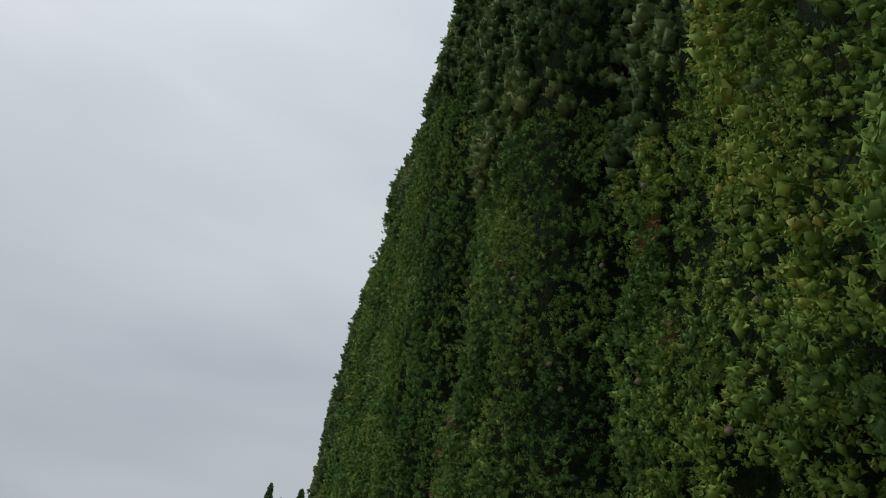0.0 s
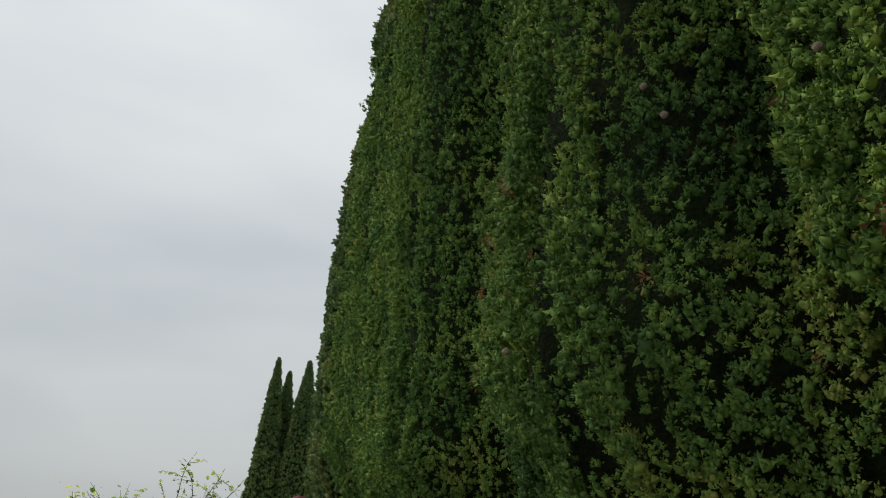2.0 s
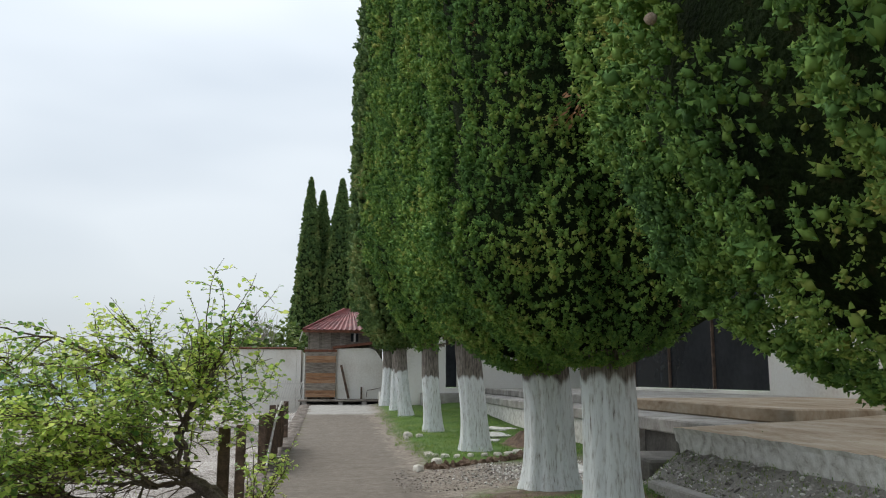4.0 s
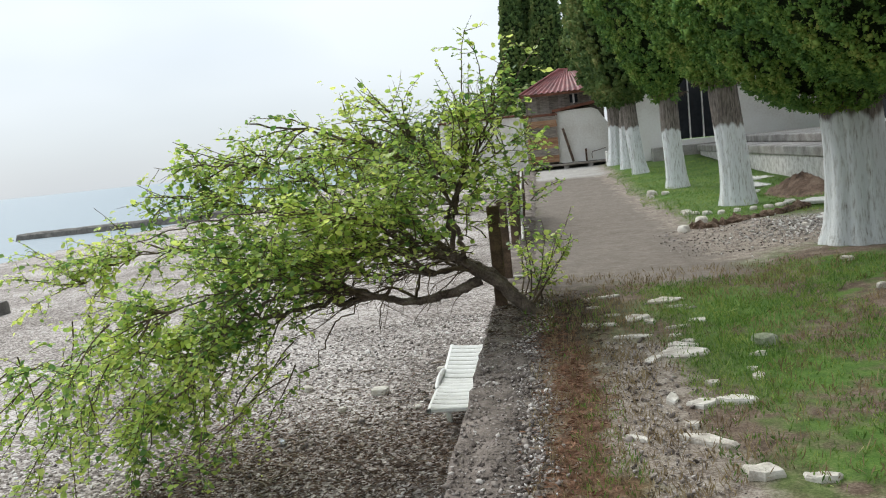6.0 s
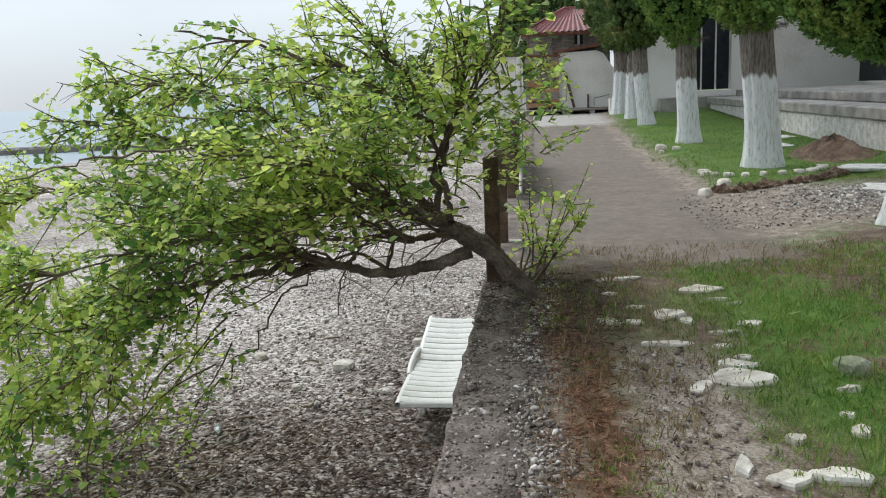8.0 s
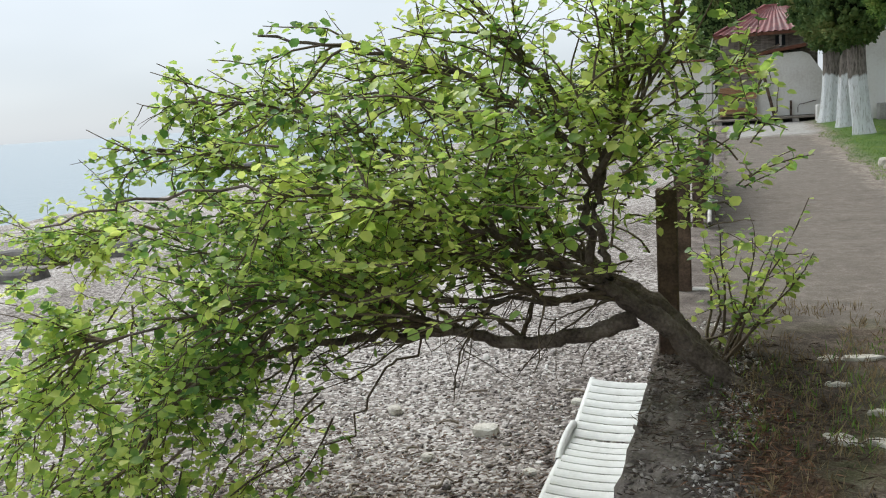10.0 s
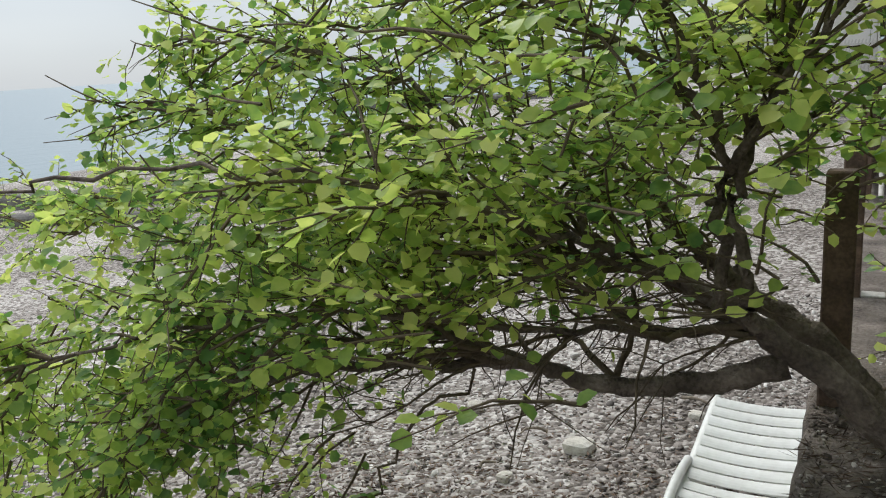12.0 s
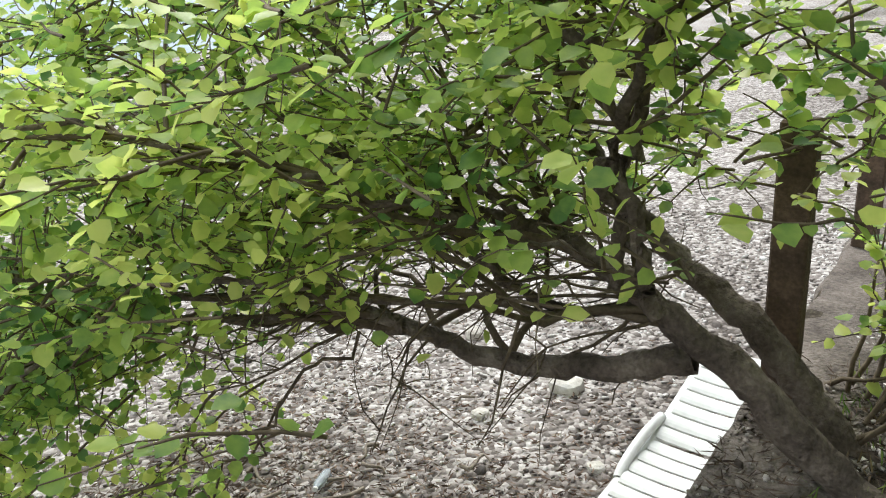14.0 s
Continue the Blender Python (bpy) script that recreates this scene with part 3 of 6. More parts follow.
def ground_z(w, s):
    """Height of the promenade ground."""
    w, s = np.asarray(w, float), np.asarray(s, float)
    t = np.clip((s - 21) / 15, 0, 1)
    z = 0.42 * t * t * (3 - 2 * t)
    near = np.clip((11.6 - s) / 0.8, 0, 1)
    z = z + near * (0.15 * np.clip((w - 4.2) / 0.45, 0, 1) + 0.18 * np.clip((w - 4.86) / 0.3, 0, 1))
    bank = np.clip((w - 2.6) / 1.2, 0, 1)
    z = z + 0.09 * bank * bank * (3 - 2 * bank)
    up = np.clip((w - 4.9) / 0.9, 0, 1)
    z = z + (0.12 + 0.33 * np.clip((13.0 - s) / 1.5, 0, 1)) * up * up * (3 - 2 * up)
    return z + 0.012 * waves(w, s, 0 * w, 1.6, 3) + 0.003 * waves(w, s, 0 * w, 6.0, 4)


def beach_z(w, s):
    w, s = np.asarray(w, float), np.asarray(s, float)
    z = -1.19 + 0.034 * np.minimum(w, 0) + 0.02 * waves(w, s, 0 * w, 0.7, 5) + 0.012 * waves(w, s, 0 * w, 3.0, 6)
    return np.maximum(z, -3.2)


def sheet(ws, ss, zf):
    W, S = np.meshgrid(ws, ss, indexing="ij")
    v = np.stack([W, S, zf(W, S)], -1).reshape(-1, 3)
    a, b = len(ws), len(ss)
    i, j = np.meshgrid(np.arange(a - 1), np.arange(b - 1), indexing="ij")
    f = np.stack([i * b + j, (i + 1) * b + j, (i + 1) * b + j + 1, i * b + j + 1], -1).reshape(-1, 4)
    return v, f


# ---- large structure: ground, beach, sea, wall ----
def spaced(lo, hi, *steps):
    """Grid lines that are dense near the walk and coarse far off."""
    return np.unique(np.concatenate([np.arange(a, b, d) for a, b, d in steps] + [[lo, hi]]))


v, f = sheet(spaced(0.02, 900, (0.02, 6.4, 0.09), (6.4, 14, 0.5), (14, 60, 6), (60, 900, 120)),
             spaced(-300, 1400, (-300, -8, 30), (-8, 2, 0.5), (2, 20, 0.1), (20, 40, 0.35), (40, 100, 6), (100, 1400, 160)), ground_z)
ground = link("ground", quads("ground", v, f, True), M["ground"], m=PM)
tagged(ground, "grit path, worn soil and patchy turf behind the sea wall", "ground", kind="structure")

v, f = sheet(spaced(-62, 0.06, (-62, -30, 2.0), (-30, -9, 0.6), (-9, 0.06, 0.12)),
             spaced(-120, 400, (-120, 3, 4), (3, 18, 0.14), (18, 60, 0.8), (60, 400, 12)), beach_z)
beach = link("beach", quads("beach", v, f, True), M["beach"], m=PM)
tagged(beach, "pale grey shingle beach sloping down to the water", "beach", kind="structure")

v, f = sheet(np.array([-4000, -400, -60, -26.0]), np.array([-3000, -200, 0, 100, 500, 4000.0]), lambda w, s: -2.26 + 0 * w)
sea = link("sea", quads("sea", v, f), M["sea"], m=PM)
tagged(sea, "calm pale blue-grey sea under an overcast sky", "sea", kind="structure")


def seawall():
    g = np.random.default_rng(5)
    ss = np.arange(-20, 46, 0.12)
    prof = [(0.0, -1.6), (-0.012, -0.5), (-0.005, -0.03), (0.02, 0.012), (0.2, 0.018), (0.36, 0.012), (0.44, -0.06)]
    rows = []
    for k, (a, z) in enumerate(prof):
        jag = g.normal(size=len(ss)) * (0.02 if k >= 4 else 0.008)
        rise = ground_z(np.full(len(ss), 0.3), ss) if k >= 2 else 0
        rows.append(np.stack([a + jag, ss, z + rise + g.normal(size=len(ss)) * 0.006], -1))
    vv = np.stack(rows, 0)
    a, b = vv.shape[:2]
    i, j = np.meshgrid(np.arange(a - 1), np.arange(b - 1), indexing="ij")
    ff = np.stack([i * b + j, (i + 1) * b + j, (i + 1) * b + j + 1, i * b + j + 1], -1).reshape(-1, 4)
    top = link("wall_top", quads("wall_top", vv[2:].reshape(-1, 3), ff[(2 * (b - 1)):] - 2 * b, True), M["wall_top"], m=PM)
    tagged(top, "gritty broken top of the sea wall", "sea wall", kind="structure")
    ob = link("wall_sea", quads("wall_sea", vv.reshape(-1, 3)[: 3 * b], ff[: 2 * (b - 1)], False), M["dark_concrete"], m=PM)
    return tagged(ob, "old grey concrete sea wall with a crumbling top", "sea wall", kind="structure")


seawall()


# ---- cypress trees ----
def crown_radius(th, z, z0, z1, r0, seed, low=0.17, slim=0.12, blunt=5, rise=0.5):
    h = np.clip((z - z0) / (z1 - z0), 0, 1)
    p = np.clip(h / low, 0, 1) ** rise * (1 - slim * h) * np.clip(1 - h**blunt, 0, 1) ** 0.6
    g = np.random.default_rng(seed)
    plume = 0
    for k in (5, 9, 14, 23):
        plume = plume + 0.036 * np.sin(k * th + g.uniform(0, 6.28) + 0.7 * np.sin(z * g.uniform(0.5, 0.9) + g.uniform(0, 6)))
    x, y = np.cos(th) * r0, np.sin(th) * r0
    lump = 0.055 * waves(x, y, z * 0.55, 2.3, seed + 1) + 0.03 * waves(x, y, z, 5.0, seed + 2)
    return r0 * p * (1 + plume + lump)


def trunk_arrays(r, height, lean, seed, twin=0.0):
    nz, nt = 34, 44
    z = np.linspace(-0.15, height, nz)
    th = np.arange(nt) / nt * 2 * np.pi
    Z, T = np.meshgrid(z, th, indexing="ij")
    flare = 1 + 0.30 * np.exp(-np.clip(Z, 0, 9) / 0.22) - 0.10 * np.clip(Z / height, 0, 1)
    ribs = 1 + 0.05 * np.sin(9 * T + seed + 0.5 * Z) + 0.035 * np.sin(17 * T + 2 * seed - 0.8 * Z) + twin * np.cos(2 * T + 0.4)
    rough = 1 + 0.03 * waves(np.cos(T), np.sin(T), Z * 0.3, 7.0, seed)
    R = r * flare * ribs * rough
    vv = np.stack([R * np.cos(T) + lean[0] * Z + 0.03 * np.sin(1.7 * Z + seed), R * np.sin(T) + lean[1] * Z, Z], -1)
    i, j = np.meshgrid(np.arange(nz - 1), np.arange(nt), indexing="ij")
    k = (j + 1) % nt
    ff = np.stack([i * nt + j, i * nt + k, (i + 1) * nt + k, (i + 1) * nt + j], -1).reshape(-1, 4)
    return vv.reshape(-1, 3), ff


def heads_of(base, axis, size, g):
    """Rounded hearts of foliage heads, longer along their axis: arrays of triangles."""
    tv = np.array([[1, 0, 0], [0, 1, 0], [-1, 0, 0], [0, -1, 0], [0, 0, 1], [0, 0, -1.0]])
    tf = np.array([[0, 1, 4], [1, 2, 4], [2, 3, 4], [3, 0, 4], [1, 0, 5], [2, 1, 5], [3, 2, 5], [0, 3, 5]])
    n = len(base)
    d = axis / (np.linalg.norm(axis, axis=1)[:, None] + 1e-9)
    a = np.cross(d, g.normal(size=(n, 3)))
    a /= np.linalg.norm(a, axis=1)[:, None] + 1e-9
    b = np.cross(d, a)
    p = tv[None] * g.uniform(0.72, 1.22, (n, len(tv), 1)) * size[:, None, None]
    v = base[:, None] + p[..., 0:1] * a[:, None] + p[..., 1:2] * b[:, None] + 1.35 * p[..., 2:3] * d[:, None]
    return v.reshape(-1, 3), (tf[None] + (np.arange(n) * len(tv))[:, None, None]).reshape(-1, 3)


def foliage_mass(root, r_crown, z0, z1, top, seed, shape, arc, size, g, shift, mat, fuzz):
    """Foliage seen close: small round heads with a fuzz of sprigs, crowded on upright plumes, with dark clefts between."""
    count = int(radians(arc[1] - arc[0]) * r_crown * (top - z0) / (0.62 * size * size))
    T, Z = g.uniform(radians(arc[0]), radians(arc[1]), count), z0 + (top - z0) * g.uniform(0, 1, count) ** 1.12
    u = T * r_crown
    sway = 0.22 * np.sin(Z * 1.3 + seed) + 0.12 * np.sin(Z * 3.7 + 2 * seed)
    b0, k0, _, _ = cells(u / 0.34 + sway, Z / 1.7, seed + 3)
    b1, k1, _, _ = cells(u / (3.6 * size) + 0.3 * np.sin(Z * 9), Z / (5.2 * size), seed + 4)
    hollow = waves(u, Z * 0.7, 0 * u, 4.5, seed + 5) + 0.6 * waves(u, Z, 0 * u, 9.0, seed + 6)
    d = 0.30 * (1 - 1.15 * b0**1.6) * (0.6 + 0.4 * k0) + 2.4 * size * (1 - 1.3 * b1 * b1) * (0.35 + 0.65 * k1) + 0.5 * size * g.normal(size=count)
    keep = (b1 < 0.88) & (hollow > -1.05)
    T, Z, d, b0, b1 = T[keep], Z[keep], d[keep], b0[keep], b1[keep]
    R = crown_radius(T, Z, z0, z1, r_crown, seed, **shape) * 0.955 - 0.25 + d
    p = np.stack([R * np.cos(T) + shift, R * np.sin(T), Z], -1)
    out = np.stack([np.cos(T), np.sin(T), np.where(Z < z0 + 0.5, 0.1, 0.75)], -1)
    axis = out + g.normal(size=(len(T), 3)) * 0.38
    big = 0.42 * size * np.exp(g.normal(size=len(T)) * 0.25)
    link("inner_foliage", quads("inner_foliage", *heads_of(p, axis, big * 0.8, g), True), M[mat], root, "rounded green foliage heads")["kind"] = "stuff"
    q, ax, bg = np.repeat(p, fuzz, 0), np.repeat(axis, fuzz, 0), np.repeat(big, fuzz)[:, None]
    way = ax / np.linalg.norm(ax, axis=1)[:, None] + g.normal(size=q.shape) * 0.95
    way /= np.linalg.norm(way, axis=1)[:, None]
    link("crown", quads("crown", *sprigs(q + way * bg * 0.6, way, bg * 0.28, bg * 1.0, g)), M[mat], root, "dense knobbly green foliage in upright plumes")["kind"] = "stuff"


def cypress(w, s, r_trunk, r_crown, z0, z1, seed, label, tufts=11000, dense=8.0, count=12, size=0.075, lean=(0.0, 0.0), twin=0.0, base=None, slim=0.05, blunt=6, low=0.07, thin=0.2, mass=None, rise=0.5):
    """A columnar cypress: whitewashed trunk, shade-coloured inner crown, an outer skin of needle tufts."""
    g = np.random.default_rng(seed)
    shape = {"slim": slim, "blunt": blunt, "low": low, "rise": rise}
    zg = float(ground_z(w, s)) if base is None else base
    root = new("cypress_tree")
    root.matrix_basis = PM @ pose(w, s, zg)
    tagged(root, label, "tree", "row of cypresses beside the path")
    tv, tf = trunk_arrays(r_trunk, z0 + 1.3, lean, seed, twin)
    link("trunk", quads("trunk", tv, tf, True), M["trunk"], root, "fluted trunk with flaking whitewash")
    # inner crown: near-black shell, the shade inside put into its colour
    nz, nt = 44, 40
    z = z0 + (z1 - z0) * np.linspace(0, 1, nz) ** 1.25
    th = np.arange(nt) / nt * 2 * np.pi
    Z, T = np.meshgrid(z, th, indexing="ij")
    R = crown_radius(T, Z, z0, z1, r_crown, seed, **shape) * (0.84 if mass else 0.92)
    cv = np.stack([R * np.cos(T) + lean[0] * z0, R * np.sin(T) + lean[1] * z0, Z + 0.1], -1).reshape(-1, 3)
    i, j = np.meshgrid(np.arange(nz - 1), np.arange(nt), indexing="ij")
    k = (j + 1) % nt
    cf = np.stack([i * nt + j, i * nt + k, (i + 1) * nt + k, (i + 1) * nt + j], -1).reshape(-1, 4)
    link("inner_crown", quads("inner_crown", cv, cf, True), M["core"], root, "near-black shell with the inner shade of the crown in its colour")
    # foliage cushions, thick where the path can see them, sparse behind and high up
    seen, low_part = g.uniform(0, 1, tufts) < 0.94, g.uniform(0, 1, tufts) < 0.78
    th = np.where(seen, radians(140) + radians(210) * g.uniform(0, 1, tufts), 2 * np.pi * g.uniform(0, 1, tufts))
    if mass:
        foliage_mass(root, r_crown, z0, z1, mass[0], seed, shape, mass[1], mass[2], g, lean[0] * z0, *mass[3:])
    start = mass[0] - 0.05 if mass else z0
    zz = np.where(low_part, g.uniform(start, dense, tufts), g.uniform(dense, z1, tufts))
    h = (zz - z0) / (z1 - z0)
    rr = crown_radius(th, zz, z0, z1, r_crown, seed, **shape)
    # hollows between the plumes stay bare, showing the shade-coloured core
    x, y = np.cos(th) * r_crown, np.sin(th) * r_crown
    depth = waves(x, y, zz * 0.8, 4.2, seed + 7) + 0.5 * waves(x, y, zz, 11.0, seed + 8)
    rr = rr * (0.965 + 0.042 * depth) + g.normal(size=len(rr)) * 0.018
    p = np.stack([rr * np.cos(th) + lean[0] * z0, rr * np.sin(th) + lean[1] * z0, zz], -1)
    nrm = np.stack([np.cos(th), np.sin(th), np.where(h < 0.03, -0.7, 0.1)], -1)
    keep = depth > -1.05
    p, nrm, zz = p[keep], nrm[keep], zz[keep]
    big = np.where(zz < dense, 1.0, 1.6 if blunt < 8 else 0.75) * np.exp(g.normal(size=len(zz)) * 0.25)
    cv, cf = clumps(p, nrm, size * 0.86 * big, g)
    link("crown", quads("crown", cv, cf, True), M["needle"], root, "dense scaly green foliage in upright plumes")["kind"] = "stuff"
    for lo, k in ((True, count), (False, max(5, count // 2))):
        pick = (zz < dense) == lo
        if pick.sum() < 3:
            continue
        bv, bf = cushions(p[pick], nrm[pick], size * big[pick], k, g, 0.55, thin)
        link("needle_fringe", quads("needle_fringe", bv, bf), M["needle"], root, "fine green needle sprays")["kind"] = "stuff"
    # under the crown: bare dead sprays
    m = 120
    th = g.uniform(0, 2 * np.pi, m)
    q = np.sqrt(g.uniform(0.05, 1, m)) * r_crown * 0.27
    p = np.stack([q * np.cos(th) + lean[0] * z0, q * np.sin(th) + lean[1] * z0, z0 + 0.15 + 0.6 * (q / r_crown) ** 2], -1)
    nrm = np.stack([0.6 * np.cos(th), 0.6 * np.sin(th), np.full(m, -0.6)], -1)
    dv, df = blades(p, nrm, 6, 0.10, 0.007, 0.6, g, -0.2)
    link("dead_fringe", quads("dead_fringe", dv, df), M["twig"], root, "brown dead sprays under the crown")["kind"] = "stuff"
    return root


def dry_and_cones(root, r_crown, z0, z1, seed, n_dry, n_cone, lo, hi):
    """Rusty dead tufts and round cones on the side of the path."""
    g = np.random.default_rng(seed + 50)
    th = g.uniform(math.pi * 0.75, math.pi * 1.6, n_dry)
    zz = g.uniform(lo, hi, n_dry)
    rr = crown_radius(th, zz, z0, z1, r_crown, seed, low=0.07, slim=0.05, blunt=6) * 0.985
    for a, b, c in zip(th, zz, rr):
        p = np.array([[c * math.cos(a), c * math.sin(a), b]]) + g.normal(size=(9, 3)) * np.array([0.014, 0.014, 0.03])
        nn = np.tile([[math.cos(a), math.sin(a), -0.3]], (9, 1))
        dv, df = blades(p, nn, 3, 0.035, 0.012, 0.5, g, -0.3)
        link("dry_tuft", quads("dry_tuft", dv, df), M["dry_tuft"], root, "rust-brown dead tuft")["kind"] = "stuff"
    th = g.uniform(math.pi * 0.75, math.pi * 1.6, n_cone)
    zz = g.uniform(lo, hi, n_cone)
    rr = crown_radius(th, zz, z0, z1, r_crown, seed, low=0.07, slim=0.05, blunt=6) * 1.01
    bm = bmesh.new()
    bmesh.ops.create_icosphere(bm, subdivisions=2, radius=0.017)
    for vert in bm.verts:
        vert.co *= 1 + 0.12 * math.sin(5 * math.atan2(vert.co.y, vert.co.x)) * math.cos(3 * vert.co.z / 0.017)
    cone = from_bm("cone", bm, True)
    cone.materials.append(M["cone"])
    for a, b, c in zip(th, zz, rr):
        ob = new("cone", cone)
        ob.parent = root
        ob.matrix_basis = pose(c * math.cos(a), c * math.sin(a), b)


LABEL = "tall columnar cypress with a whitewashed trunk in the turf"
made = {}
made["H"] = cypress(3.9, -0.3, 0.27, 1.85, 1.45, 14.0, 21, LABEL, 1500, 6.0, 8, 0.05, mass=(3.6, (150, 290), 0.050, "mass_olive", 10))
made["G"] = cypress(3.9, 1.6, 0.26, 1.47, 1.4, 15.0, 22, LABEL, 1500, 7.0, 8, 0.05, mass=(4.4, (150, 290), 0.048, "mass_olive", 10))
# arc cut short so the dark core stands in for F's shaded side
made["F"] = cypress(3.9, 3.57, 0.32, 1.90, 1.2, 17.0, 23, LABEL, 3200, 8.0, 8, 0.05, low=0.07, rise=0.3, mass=(5.2, (145, 256), 0.047, "mass", 10))
made["A"] = cypress(3.93, 9.25, 0.265, 1.85, 1.5, 19.0, 24, "tall columnar cypress with the smoothest white-painted trunk", 2600, 14.0, 7, 0.07, lean=(-0.06, 0.0), thin=0.2, low=0.06, rise=0.5, mass=(10.5, (140, 300), 0.066, "mass_mid", 7))
made["B"] = cypress(4.02, 11.95, 0.29, 1.9, 1.45, 19.0, 25, "broad cypress with a thick fluted whitewashed trunk", 2600, 15.0, 6, 0.08, lean=(-0.05, 0.0), twin=0.12, low=0.08, thin=0.22, rise=0.5, mass=(11.5, (140, 290), 0.078, "mass_mid", 7))
made["C"] = cypress(3.97, 17.45, 0.255, 1.85, 2.0, 19.0, 26, "columnar cypress ringed at its foot with white stones", 2600, 16.0, 6, 0.10, lean=(-0.05, 0.0), low=0.14, thin=0.24, rise=0.7, mass=(13.5, (140, 290), 0.104, "mass_mid", 7))
made["D"] = cypress(3.83, 23.0, 0.225, 1.66, 2.1, 19.0, 27, LABEL, 2400, 16.5, 6, 0.11, lean=(-0.02, 0.0), low=0.15, thin=0.26, rise=0.7, mass=(15.0, (140, 290), 0.125, "mass_mid", 7))
made["E"] = cypress(3.62, 28.3, 0.21, 1.48, 2.2, 19.0, 28, "leaning cypress with bare grey lower limbs", 4200, 16.0, 7, 0.11, lean=(-0.1, 0.0), low=0.15, thin=0.26)
made["E2"] = cypress(3.55, 30.8, 0.22, 1.65, 2.1, 18.0, 29, LABEL, 2800, 16.0, 7, 0.12, low=0.15, thin=0.28)
made["E3"] = cypress(3.45, 33.4, 0.30, 1.6, 2.1, 18.0, 30, LABEL, 2800, 16.0, 7, 0.12, low=0.15, thin=0.28)
dry_and_cones(made["F"], 1.90, 1.2, 17.0, 23, 26, 9, 2.3, 4.6)
dry_and_cones(made["G"], 1.47, 1.4, 15.0, 22, 14, 6, 1.9, 4.2)
dry_and_cones(made["A"], 1.85, 1.55, 19.0, 24, 10, 4, 1.7, 4.6)
for w, s, z1, r, seed in ((-0.45, 58.5, 14.9, 1.5, 41), (0.4, 59.5, 14.2, 1.6, 42), (1.75, 58.2, 14.8, 1.9, 43)):
    far = cypress(w, s, 0.3, r, 1.2, z1, seed, "distant dark cypress standing behind the house", 2600, z1 * 0.86, 6, 0.11, base=0.6, slim=0.86, blunt=9, low=0.12, thin=0.34)
    far["group"] = "cypresses behind the house"


# ---- the leaning shrub on the wall ----
def leaf_template():
    return (np.array([[0, 0, 0], [-0.41, 0.27, 0.07], [-0.37, 0.70, 0.02], [0, 1.0, -0.14], [0.37, 0.70, 0.02], [0.41, 0.27, 0.07], [0, 0.3, -0.03], [0, 0.64, -0.05]]),
            np.array([[0, 5, 6], [0, 6, 1], [5, 4, 7], [5, 7, 6], [6, 7, 2], [6, 2, 1], [4, 3, 7], [7, 3, 2]]))


def leaf_cloud(points, heads, size, g):
    """Leaves at points, growing along heads, with a droop and a random turn."""
    lv, lf = leaf_template()
    n = len(points)
    d = heads + g.normal(size=(n, 3)) * 0.45
    d[:, 2] = 0.5 * d[:, 2] - 0.10
    d /= np.linalg.norm(d, axis=1)[:, None] + 1e-9
    up = np.array([[0, 0, 1.0]]) + g.normal(size=(n, 3)) * 0.34
    side = np.cross(d, up)
    side /= np.linalg.norm(side, axis=1)[:, None] + 1e-9
    nrm = np.cross(side, d)
    sc = size * g.uniform(0.45, 1.35, (n, 1, 1))
    vv = points[:, None] + sc * (lv[None, :, 0:1] * side[:, None] + lv[None, :, 1:2] * d[:, None] + lv[None, :, 2:3] * nrm[:, None])
    ff = lf[None] + (np.arange(n) * len(lv))[:, None, None]
    return vv.reshape(-1, 3), ff.reshape(-1, 3)


